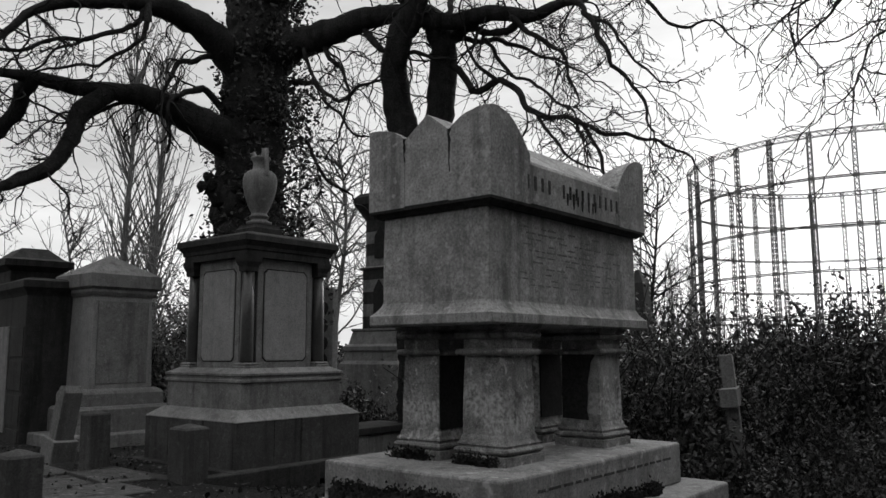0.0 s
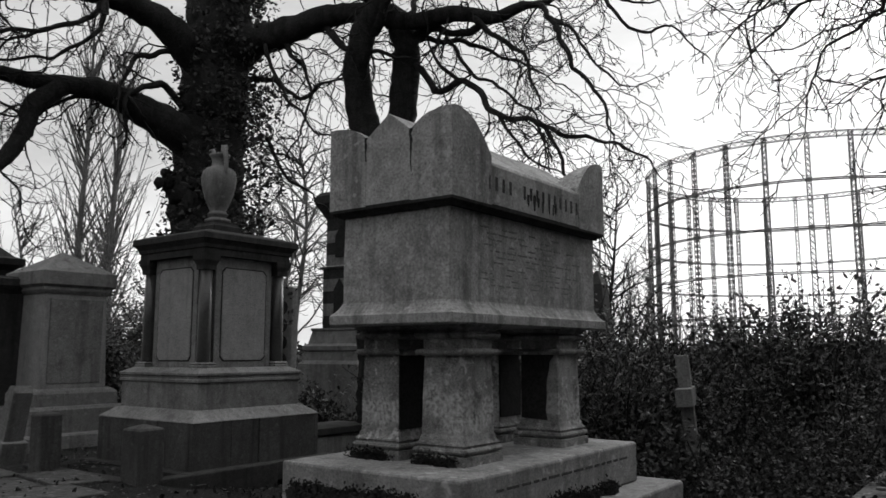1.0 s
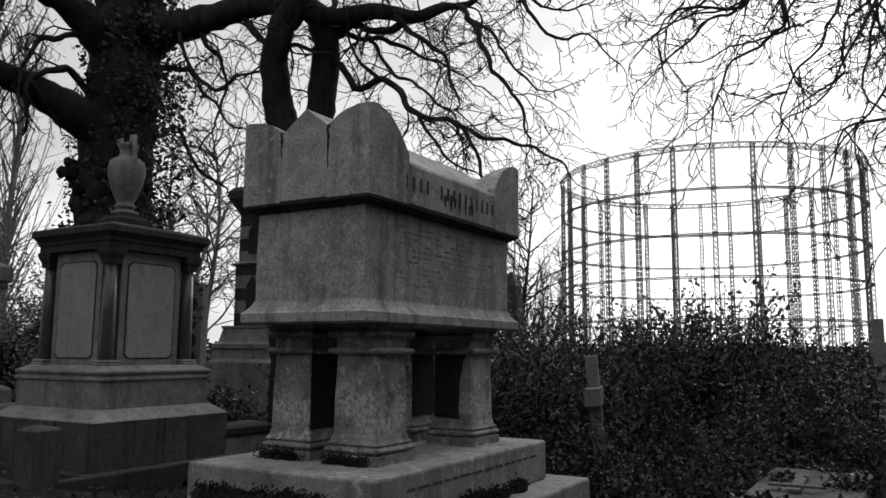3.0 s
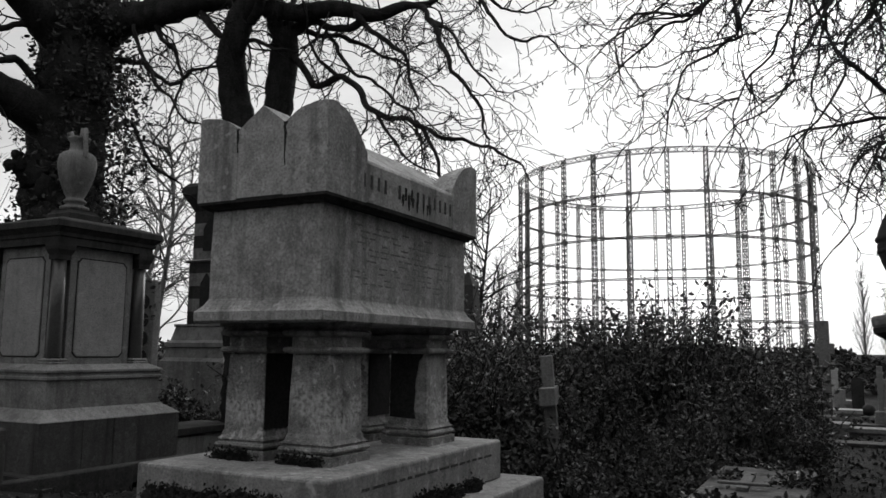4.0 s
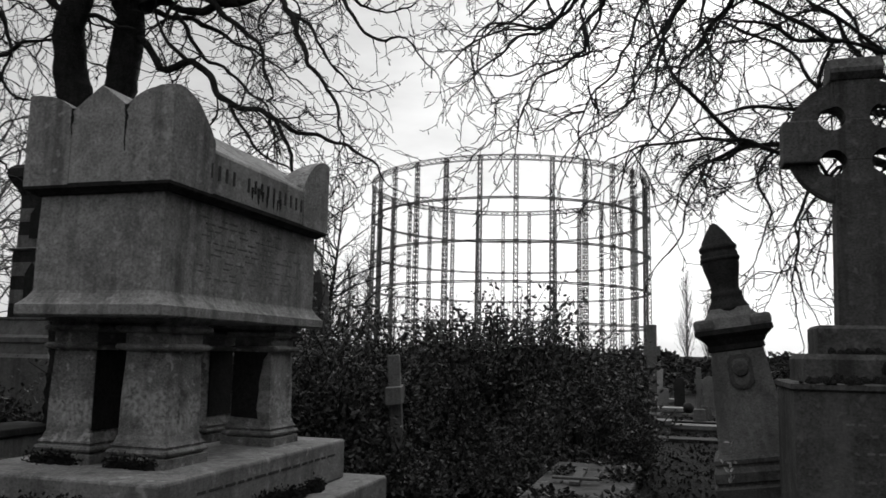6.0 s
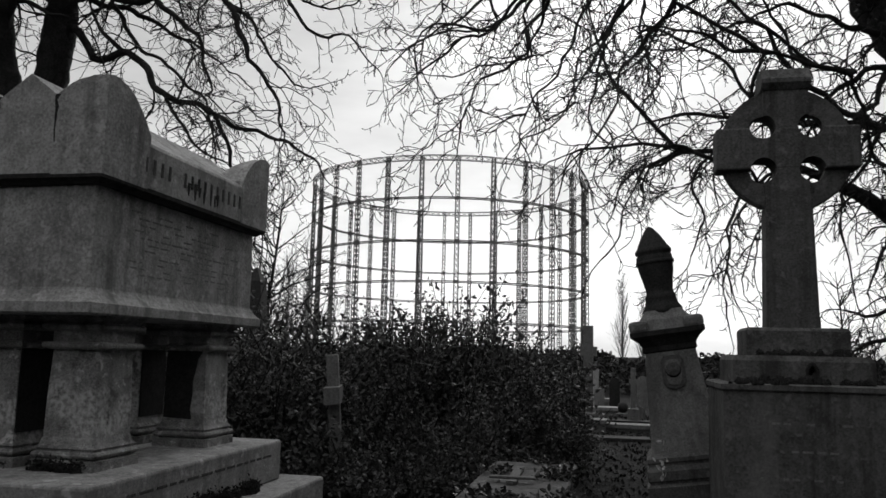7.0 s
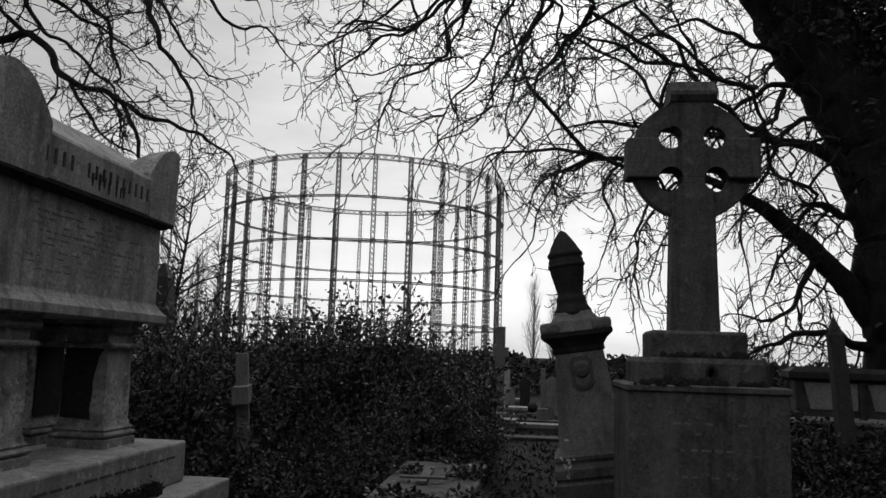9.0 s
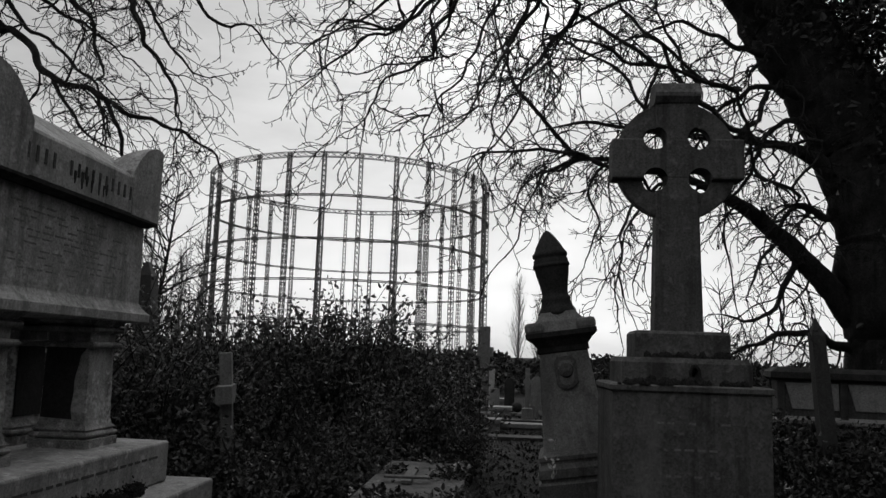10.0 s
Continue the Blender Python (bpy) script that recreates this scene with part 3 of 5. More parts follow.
    body = part("body", lathe(((0.15, z), (0.165, z + 0.02), (0.165, z + 0.045), (0.12, z + 0.055), (0.10, z + 0.085), (0.125, z + 0.10), (0.13, z + 0.12), (0.11, z + 0.14), (0.10, z + 0.16), (0.125, z + 0.21), (0.17, z + 0.32), (0.205, z + 0.44), (0.222, z + 0.55), (0.222, z + 0.62), (0.205, z + 0.68), (0.16, z + 0.72), (0.115, z + 0.735), (0.10, z + 0.76), (0.095, z + 0.82), (0.105, z + 0.86), (0.13, z + 0.885), (0.13, z + 0.91), (0.08, z + 0.925)), 28), GREY, urn, "rounded stone urn body", True)
    for side, top in ((1, 1.0), (-1, 0.98)):
        pts = ((side * 0.08, -0.02, z + 0.90), (side * 0.11, -0.03, z + top), (side * 0.16, -0.04, z + top - 0.01), (side * 0.185, -0.05, z + 0.88), (side * 0.20, -0.05, z + 0.76), (side * 0.20, -0.05, z + 0.64))
        part("handle", tube(pts, (0.028, 0.034, 0.034, 0.03, 0.028, 0.03), 10), GREY, urn, "", True) if side > 0 else part("broken_handle", tube(pts[:3], (0.028, 0.032, 0.02), 10), GREY, urn, "", True)


urn_monument()


def capped_pedestal():
    h = 0.57
    c = Matrix.Translation((-5.12, 11.43, 0)) @ pose(0, 0, 0, 0, 0, TURN) @ Matrix.Translation((-h, h, 0))
    m = thing("capped_pedestal_tomb", "grey stone pedestal tomb with a low pyramid cap", "tomb", c)
    part("kerb", stack(((0.42, 0.1), (0.42, 0.44), (0.40, 0.46)), h, h), GREY, m)
    part("plinth", stack(((0.16, 0.45), (0.16, 0.78), (0.12, 0.82), (0.06, 0.83), (0.06, 1.0), (0.03, 1.04), (-0.02, 1.07)), h, h), GREY, m)
    part("body", stack(((-0.07, 1.05), (-0.10, 2.45)), h, h), PANEL, m, "slightly tapering body with a recessed panel")
    bm = box(h - 0.12, h - 0.062, -0.40, 0.40, 1.14, 2.36, 0.006)
    part("panel", bm, GREY, m)
    part("cap", stack(((-0.08, 2.44), (-0.05, 2.49), (-0.05, 2.53), (0.0, 2.57), (0.0, 2.76), (-0.56, 3.10)), h, h), GREY, m, "low pyramid cap with a moulded edge")
    # a leaning broken headstone at its foot
    b = thing("broken_headstone", "small broken headstone leaning at the foot of a tomb", "headstone", Matrix.Translation((-4.78, 9.98, 0.30)) @ pose(0, 0, 0, -2, 13, TURN))
    part("slab", slabbed(((-0.10, 0), (0.10, 0), (0.10, 0.85), (0.05, 0.93), (-0.06, 0.90), (-0.10, 0.8)), -0.11, 0.12, 0.012), GREY, b)
    part("foot", box(-0.16, 0.16, -0.15, 0.16, -0.05, 0.26, 0.015), GREY, b)


capped_pedestal()


def dark_mausoleum():
    m = thing("low_mausoleum", "low soot-dark stone mausoleum with recessed panels and a cornice", "mausoleum", Matrix.Translation((-6.1, 11.55, 0)) @ pose(0, 0, 0, 0, 0, TURN - 8))
    part("wall", box(-2.6, 0, 0, 0.9, 0, 2.45, 0.02), DARK, m)
    part("cornice", stack(((0.0, 2.44), (0.02, 2.48), (0.08, 2.56), (0.08, 2.66), (0.0, 2.70)), 1.3, 0.45, -1.3, 0.45), DARK, m)
    part("door_recess", box(-1.55, -0.75, -0.03, 0.05, 0.4, 2.0, 0.01), GREY, m)
    part("roof_block", stack(((0.0, 2.69), (0.0, 2.9), (0.12, 2.98), (0.12, 3.08), (0.0, 3.12), (-0.2, 3.3)), 0.55, 0.4, -1.75, 0.45), DARK, m)
    for z in (0.5, 1.0, 1.5, 2.0):
        for side in (-2.3, -0.45):
            part("stone", box(side - 0.28, side + 0.40, -0.012, 0.05, z - 0.46, z - 0.015, 0.008), DARK, m)


dark_mausoleum()


def bollard(x, y, z, h=0.62, w=0.15, tilt=0):
    b = thing("stone_post", "short square granite kerb post with a pyramid top", "post", Matrix.Translation((x, y, z)) @ pose(0, 0, 0, 0, tilt, TURN), "kerb posts")
    part("shaft", stack(((0.0, -0.15), (-0.004, h)), w, w), BLOCK, b)
    part("top", stack(((-0.004, h), (-0.02, h + 0.02), (-w + 0.02, h + 0.055)), w, w), BLOCK, b)


bollard(-2.66, 8.42, 0.15, 0.65, 0.15)
bollard(-4.02, 9.30, 0.25, 0.63, 0.125, -1)
bollard(-3.12, 5.93, 0.20, 0.64, 0.135)


def kerb(x, y, z, length, turn, h=0.10, w=0.09):
    k = thing("grave_kerb", "low mossy granite grave kerb", "kerb", Matrix.Translation((x, y, z)) @ pose(0, 0, 0, 0, 0, turn), "grave kerbs", "structure")
    part("kerb_stone", box(-w, w, 0, length, -0.2, h, 0.015), DARK, k)


kerb(-2.55, 8.45, 0.2, 1.6, TURN)
kerb(-2.80, 8.40, 0.2, 2.0, TURN + 90)
rs = random.Random(3)
for i, (x, y, w, l) in enumerate(((-3.3, 7.6, 0.8, 0.9), (-4.1, 7.9, 0.7, 1.1), (-3.5, 8.6, 0.9, 0.6), (-4.6, 8.9, 0.8, 0.7), (-2.9, 6.9, 0.6, 0.7))):
    sl = thing("paving_slab", "worn pale paving slab half covered with leaves", "paving", Matrix.Translation((x, y, 0.27)) @ pose(0, 0, 0, rs.uniform(-2, 2), rs.uniform(-2, 2), TURN + rs.uniform(-6, 6)), "paving slabs", "structure")
    part("slab", box(-w / 2, w / 2, -l / 2, l / 2, -0.06, 0.045, 0.012), SLAB, sl)


# ---- the tower monument, stele and obelisk behind ----
def tower():
    h = 0.50
    m = thing("gothic_tower_monument", "banded Gothic stone tower monument with dark niches", "monument", Matrix.Translation((-0.98, 16.3, 0)) @ pose(0, 0, 0, 0, 0, TURN))
    part("base", stack(((0.32, 0.0), (0.32, 1.35), (0.25, 1.42), (0.22, 1.60), (0.26, 1.62), (0.26, 1.70), (0.18, 1.75), (0.12, 2.0), (0.14, 2.02), (0.14, 2.06)), h, h), GREY, m)
    for k in range(9):
        z = 2.06 + k * 0.25
        o = -0.02 if k < 5 else -0.06
        part("band", stack(((o, z), (o, z + 0.25)), h, h), GREY if k % 2 else DARK, m)
    part("middle_ledge", stack(((0.0, 3.27), (0.04, 3.30), (0.0, 3.33)), h, h), GREY, m)
    # flat dark plates paint the shade inside the niches; nothing is hollowed out
    for k in range(4):
        bm = slabbed(((-0.16, 3.5), (0.16, 3.5), (0.16, 3.95), (0.0, 4.15), (-0.16, 3.95)), -h + 0.03, -h + 0.08, 0)
        bm.transform(pose(0, 0, 0, 0, 0, 90 * k))
        part("niche", bm, MARK, m)
        bm = slabbed(((-0.14, 2.3), (0.14, 2.3), (0.14, 2.85), (0.0, 3.05), (-0.14, 2.85)), -h - 0.008, -h + 0.06, 0)
        bm.transform(pose(0, 0, 0, 0, 0, 90 * k))
        part("niche", bm, MARK, m)
    part("crown", stack(((-0.06, 4.3), (0.0, 4.42), (0.10, 4.6), (0.12, 4.62), (0.12, 4.78), (0.05, 4.86), (-0.1, 4.9)), h, h), DARK, m)


tower()


def stele():
    m = thing("carved_stele", "narrow carved stone stele with pierced tracery", "headstone", Matrix.Translation((-2.04, 13.85, 0)) @ pose(0, 0, 0, 0, 0, TURN))
    part("slab", box(-0.22, 0.22, -0.07, 0.07, 0.2, 2.70, 0.02), GREY, m)
    for k in range(4):
        bm = lathe(((0.05, -0.09), (0.12, -0.085), (0.12, -0.065), (0.06, -0.06)), 14)
        bm.transform(Matrix.Translation((0, 0, 1.45 + 0.3 * k)) @ pose(0, 0, 0, -90, 0, 0))
        part("tracery_ring", bm, DARK, m)


stele()


def pillar(x, y, z, h, w, lean=0, name="obelisk", label="grey stone obelisk standing among shrubs", turn=TURN):
    m = thing(name, label, "obelisk", Matrix.Translation((x, y, z)) @ pose(0, 0, 0, 0, lean, turn))
    part("shaft", stack(((0.0, -0.2), (-w * 0.22, h * 0.92), (-w * 0.85, h)), w, w), BLOCK, m)
    return m


pillar(3.52, 13.55, 0, 3.0, 0.17, -3)
pillar(7.85, 4.41, 0, 2.10, 0.085, -4, label="leaning slim grey stone obelisk")


# ---- the Celtic cross ----
def celtic_cross():
    c = pose(4.60, 3.69, 0, 0, 0, TURN)
    m = thing("celtic_cross", "tall grey stone Celtic cross with a pierced ring", "cross", c)
    D0, D1 = 0.0, 0.20
    zc, ro = 3.08, 0.45
    pierced = [part("shaft", slabbed(((-0.172, 1.80), (0.172, 1.80), (0.152, 2.70), (0.15, 3.53), (-0.15, 3.53), (-0.152, 2.70)), D0, D1, 0.018), CROSS, m, "tapering shaft")]
    pierced.append(part("crossbar", box(-0.475, 0.475, D0 - 0.003, D1 + 0.003, zc - 0.15, zc + 0.15, 0.014), CROSS, m, "broad crossbar of the cross"))
    ang = [2 * math.pi * k / 64 for k in range(64)]
    pierced.append(part("ring", slabbed([(ro * math.cos(a), zc + ro * math.sin(a)) for a in ang], D0 + 0.06, D1 - 0.06, 0.012), CROSS, m, "ring round the head of the cross"))
    for ob in pierced:
        for sx in (-1, 1):
            for sz in (-1, 1):
                cut = [(sx * 0.160 + 0.087 * math.cos(a), zc + sz * 0.155 + 0.087 * math.sin(a)) for a in ang[::2]]
                cutter = slabbed(cut, D0 - 0.2, D1 + 0.2, 0)
                bmesh.ops.recalc_face_normals(cutter, faces=cutter.faces)
                pierce(ob, cutter)
    cap = slabbed(((D0 - 0.012, 3.50), (D1 + 0.012, 3.50), (D1 + 0.045, 3.54), (D1 + 0.045, 3.57), (D1 - 0.03, 3.662), (D0 + 0.03, 3.662), (D0 - 0.045, 3.57), (D0 - 0.045, 3.54)), -0.165, 0.165, 0.006)
    cap.transform(Matrix(((0, 1, 0, 0), (1, 0, 0, 0), (0, 0, 1, 0), (0, 0, 0, 1))))
    part("cap", cap, CROSS, m, "gabled coping stone on the head of the cross")
    part("upper_step", stack(((0, 1.63), (0, 1.80), (-0.02, 1.822)), 0.325, 0.21, 0, 0.10), CROSS, m)
    part("lower_step", stack(((0, 1.45), (0, 1.60), (-0.02, 1.635)), 0.432, 0.33, 0, 0.10), CROSS, m)
    ped = part("pedestal", stack(((0.0, -0.1), (-0.006, 1.40), (0.012, 1.415), (0.012, 1.445), (-0.008, 1.455)), 0.52, 0.43, 0.008, 0.10), CROSS, m, "broad pedestal with worn lettering")
    rng = random.Random(11)
    for row in range(9):
        z = 1.20 - row * 0.085
        x = -0.12 - rng.uniform(0, 0.22)
        end = -x
        while x < end:
            w = rng.uniform(0.02, 0.07)
            if rng.random() > 0.25:
                part("inscription_bar", box(x, x + w, -0.3285 + 0.0002 * row, -0.316, z, z + 0.014, 0), WORN if row % 2 else FAINT, ped)
            x += w + 0.022
    rng = random.Random(9)
    spots = []
    for x0, x1, yy, z, n, big in ((-0.26, 0.30, -0.14, 1.632, 22, 0.032), (-0.40, 0.14, -0.265, 1.452, 26, 0.036), (0.24, 0.40, -0.265, 1.452, 7, 0.03), (-0.47, -0.1, -0.325, 1.452, 12, 0.02)):
        for k in range(n):
            r = big * rng.uniform(0.6, 1.2)
            spots.append((x0 + (x1 - x0) * (k + rng.random()) / n, yy + rng.uniform(-0.015, 0.015), z, r, r * rng.uniform(0.8, 1.7)))
    mounds("moss_on_cross", spots, MOSS, "dark moss growing along the ledges of the cross", "moss", c, 4)
    wreath = lathe([(0.055 + 0.018 * math.cos(a), 0.018 * math.sin(a)) for a in np.linspace(-math.pi / 2, 1.5 * math.pi, 9)], 18)
    for v in wreath.verts:
        v.co *= 1 + 0.25 * noise.noise(v.co * 40)
    w = part("wreath", wreath, MOSS, None, "", True)
    w.matrix_basis = c @ pose(0.05, -0.250, 1.525, 78, 0, 0) @ Matrix.Diagonal((0.55, 1.0, 0.6, 1))
    tagged(w, "small withered dark wreath leaning on the step", "wreath")


celtic_cross()


def leaning_pillar():
    m = thing("leaning_urn_pillar", "leaning grey stone pillar with a shield and a draped urn", "monument", Matrix.Translation((5.034, 4.972, 0)) @ pose(0, 0, 0, 0, -8.5, TURN - 3))
    part("foot_block", stack(((0.08, -0.2), (0.08, 0.62), (0.05, 0.64), (0.05, 0.655), (0.065, 0.67), (0.065, 0.74), (0.04, 0.78), (0.04, 0.795), (0.05, 0.81), (0.05, 0.84), (0.0, 0.88)), 0.27, 0.27), CROSS, m)
    shaft = part("shaft", stack(((0.005, 0.87), (-0.065, 1.68)), 0.27, 0.27), GREY, m, "tapering square shaft")
    part("capital", stack(((-0.075, 1.67), (-0.05, 1.69), (-0.055, 1.73), (-0.02, 1.78), (0.03, 1.82), (0.03, 1.86)), 0.27, 0.27), DARK, m)
    for sx in (-1, 1):
        for sy in (-1, 1):
            part("capital_ear", box(min(sx * 0.14, sx * 0.30), max(sx * 0.14, sx * 0.30), min(sy * 0.14, sy * 0.30), max(sy * 0.14, sy * 0.30), 1.85, 1.95, 0.03), GREY, m)
    part("urn_foot", stack(((0.0, 1.85), (-0.04, 1.95), (-0.08, 1.99), (-0.10, 2.03)), 0.25, 0.25), GREY, m)
    urn = part("urn", lathe(((0.165, 2.0), (0.165, 2.04), (0.14, 2.08), (0.128, 2.13), (0.135, 2.15), (0.118, 2.17), (0.112, 2.2), (0.125, 2.28), (0.145, 2.37), (0.154, 2.45), (0.152, 2.50), (0.14, 2.515), (0.155, 2.53), (0.155, 2.555), (0.135, 2.575), (0.115, 2.62), (0.075, 2.69), (0.035, 2.745), (0.008, 2.765)), 24), DARK, m, "tall closed urn with a pointed lid", True)
    part("lid_band", lathe(((0.145, 2.425), (0.162, 2.435), (0.162, 2.46), (0.145, 2.47)), 24), DARK, urn, "", True)
    out = [(-0.055, 1.375), (0.0, 1.36), (0.055, 1.375), (0.092, 1.42), (0.092, 1.60), (0.06, 1.645), (-0.06, 1.645), (-0.092, 1.60), (-0.092, 1.42)]
    part("shield", slabbed(out, -0.252, -0.18, 0.012), CROSS, shaft, "carved oval shield")
    part("shield_boss", slabbed([(x * 0.78, 1.52 + (z - 1.52) * 0.82) for x, z in out], -0.262, -0.22, 0.012), GREY, shaft)
    part("shield_flower", lathe(((0.001, -0.005), (0.03, -0.004), (0.055, 0.004), (0.062, 0.012), (0.05, 0.02), (0.02, 0.012), (0.001, 0.022)), 12, 0, 0), CROSS, shaft, "", True).matrix_basis = pose(0, -0.262, 1.53, 90)


leaning_pillar()


# ---- graves among the brambles ----
def small_cross():
    # seen edge on
    m = thing("small_stone_cross", "small pale stone cross standing in the brambles", "cross", Matrix.Translation((3.08, 8.29, 0)) @ pose(0, 0, 0, 0, -4.5, -20) @ pose(0, 0, 0, 0, 0, 86))
    part("shaft", box(-0.075, 0.075, -0.065, 0.065, 0.0, 1.56, 0.012), GREY, m)
    part("arm", box(-0.34, 0.34, -0.085, 0.085, 1.03, 1.22, 0.012), GREY, m)


small_cross()


def ledger():
    m = thing("ledger_tomb", "low flat ledger tomb with dead ivy on its top", "tomb", pose(0, 0, 0, 0, 0, TURN))
    # local axes: x = across, y = along
    x0, x1, y0, y1 = -1.2, -0.36, 5.2, 8.4
    part("side_block", box(x0 + 0.05, x1 - 0.05, y0 + 0.05, y1 - 0.05, -0.1, 0.40, 0.015), GREY, m)
    part("ledger_slab", box(x0, x1, y0, y1, 0.40, 0.50, 0.018), SLAB, m)
    f = thing("fallen_cross", "small broken wooden cross lying on a ledger tomb", "cross", pose(3.82, 5.98, 0.535, 0, 0, -37.5), "")
    part("upright", box(-0.045, 0.045, -0.14, 0.8, -0.03, 0.0, 0.006), WOOD, f)
    part("crossbar", box(-0.2, 0.2, -0.035, 0.035, -0.002, 0.02, 0.006), WOOD, f)
    rng = np.random.default_rng(21)
    n = 900
    c = rng.uniform((x0, y0 + 0.6), (x1, y1), (9, 2))
    xy = np.clip(c[rng.integers(0, 9, n)] + rng.normal(size=(n, 2)) * 0.1, (x0, y0), (x1, y1))
    w = leaves("ivy_on_ledger", np.column_stack([xy, 0.50 + np.abs(rng.normal(size=n)) * 0.035]), 0.05, IVY, None, "", 5)
    w.matrix_basis = pose(0, 0, 0, 0, 0, TURN)
    tagged(w, "dark ivy tufts lying on a ledger tomb", "ivy")


ledger()


def headstone(x, y, w, h, mat, label, top="round", d=0.1, turn=TURN):
    m = thing("headstone", label, "headstone", Matrix.Translation((x, y, 0)) @ pose(0, 0, 0, 0, 0, turn), "far graves")
    if top == "round":
        out = [(-w, -0.1), (w, -0.1)] + [(w * math.cos(a), h - w + w * math.sin(a)) for a in np.linspace(0, math.pi, 9)]
    else:
        out = [(-w, -0.1), (w, -0.1), (w, h), (-w, h)]
    part("slab", slabbed(out, -d / 2, d / 2, 0.012), mat, m)


def cross_stone(x, y, h, w, mat, label, base=0.35):
    m = thing("grave_cross", label, "cross", Matrix.Translation((x, y, 0)) @ pose(0, 0, 0, 0, 0, TURN), "far graves")
    part("base", stack(((0.0, -0.1), (0.0, base), (-0.08, base + 0.04)), w * 2.2, w * 1.6), mat, m)
    part("shaft", box(-w, w, -w * 0.7, w * 0.7, base, h, 0.012), mat, m)
    part("arm", box(-w * 1.7, w * 1.7, -w * 0.68, w * 0.68, h * 0.70, h * 0.70 + w * 2, 0.012), mat, m)


def flat_grave(x, y, w, l, h, mat, label, turn=TURN):
    m = thing("flat_grave", label, "tomb", Matrix.Translation((x, y, 0)) @ pose(0, 0, 0, 0, 0, turn), "far graves")
    part("body", box(-w / 2 + 0.04, w / 2 - 0.04, -l / 2 + 0.04, l / 2 - 0.04, -0.1, h - 0.1, 0.012), GREY, m)
    part("slab", box(-w / 2, w / 2, -l / 2, l / 2, h - 0.1, h, 0.015), mat, m)


cross_stone(11.06, 14.26, 2.28, 0.11, GREY, "tall grey stone grave cross")
headstone(16.1, 20.4, 0.11, 1.25, WHITE, "narrow white marble headstone")
headstone(15.33, 18.53, 0.15, 0.98, DARK, "dark polished headstone with a rounded top")
headstone(14.95, 18.75, 0.14, 0.66, PANEL, "low pale square marble headstone", "flat")
cross_stone(13.12, 15.16, 1.35, 0.06, GREY, "thin grey stone grave cross")
headstone(14.01, 16.05, 0.21, 0.38, GREY, "low rounded grey headstone")


def round_finial(x, y):
    m = thing("stone_ball", "fallen dark round stone ball on a low foot", "finial", Matrix.Translation((x, y, 0)))
    part("foot", stack(((0.0, -0.05), (0.0, 0.06), (-0.05, 0.09)), 0.14, 0.14), GREY, m)
    part("ball", lathe([(max(0.004, 0.15 * math.sin(a)), 0.23 - 0.15 * math.cos(a)) for a in np.linspace(0, math.pi, 13)], 20), DARK, m, "", True)


round_finial(14.54, 17.23)
flat_grave(10.75, 13.8, 0.72, 0.6, 0.28, GREY, "low grey stone grave block")
flat_grave(11.7, 13.7, 1.15, 0.5, 0.16, GREY, "low pale stone kerb block")
flat_grave(13.9, 17.2, 0.68, 0.6, 0.26, PANEL, "flat pale stone grave")
flat_grave(10.0, 12.3, 1.6, 0.5, 0.08, DARK, "sunken grey stone grave border")
flat_grave(12.9, 15.0, 1.5, 0.4, 0.10, DARK, "low grey stone grave border")
flat_grave(15.6, 19.4, 0.5, 0.5, 0.34, PANEL, "low pale square grave stone")
flat_grave(-1.14, 12.2, 0.8, 1.3, 0.5, DARK, "flat grey stone grave")
headstone(13.5, 18.2, 0.18, 0.8, GREY, "grey headstone with a rounded top")
headstone(17.8, 20.1, 0.2, 1.0, GREY, "grey headstone with a rounded top")
headstone(19.5, 17.0, 0.22, 1.1, GREY, "grey headstone with a rounded top")


def chest_tomb():
    m = thing("chest_tomb", "long pale chest tomb with a dark overhanging roof slab", "tomb", pose(9.2, 5.15, 0, 0, 0, TURN - 12))
    part("body", box(-0.64, 0.64, -0.34, 0.34, 0.55, 1.45, 0.012), BLOCK, m)
    for x in (-0.61, 0.05, 0.61):
        part("pilaster", box(x - 0.04, x + 0.04, -0.37, -0.33, 0.95, 1.44, 0.008), BLOCK, m)
    for x0, x1 in ((-0.56, 0.0), (0.10, 0.56)):
        part("side_panel", slabbed(((x0 + 0.07, 1.12), (x1, 1.12), (x1, 1.42), (x0, 1.42)), -0.36, -0.33, 0.006), PANEL, m, "pale stained side panel")
    part("ledge", stack(((0.05, 0.96), (0.05, 1.0), (0.0, 1.04)), 0.65, 0.35), PANEL, m, "narrow pale ledge")
    part("roof_slab", stack(((0.0, 1.44), (0.06, 1.47), (0.06, 1.54), (-0.02, 1.59)), 0.66, 0.36), DARK, m, "dark overhanging roof slab")
    part("base", box(-0.76, 0.76, -0.46, 0.46, 0.4, 0.92, 0.02), GREY, m)


chest_tomb()


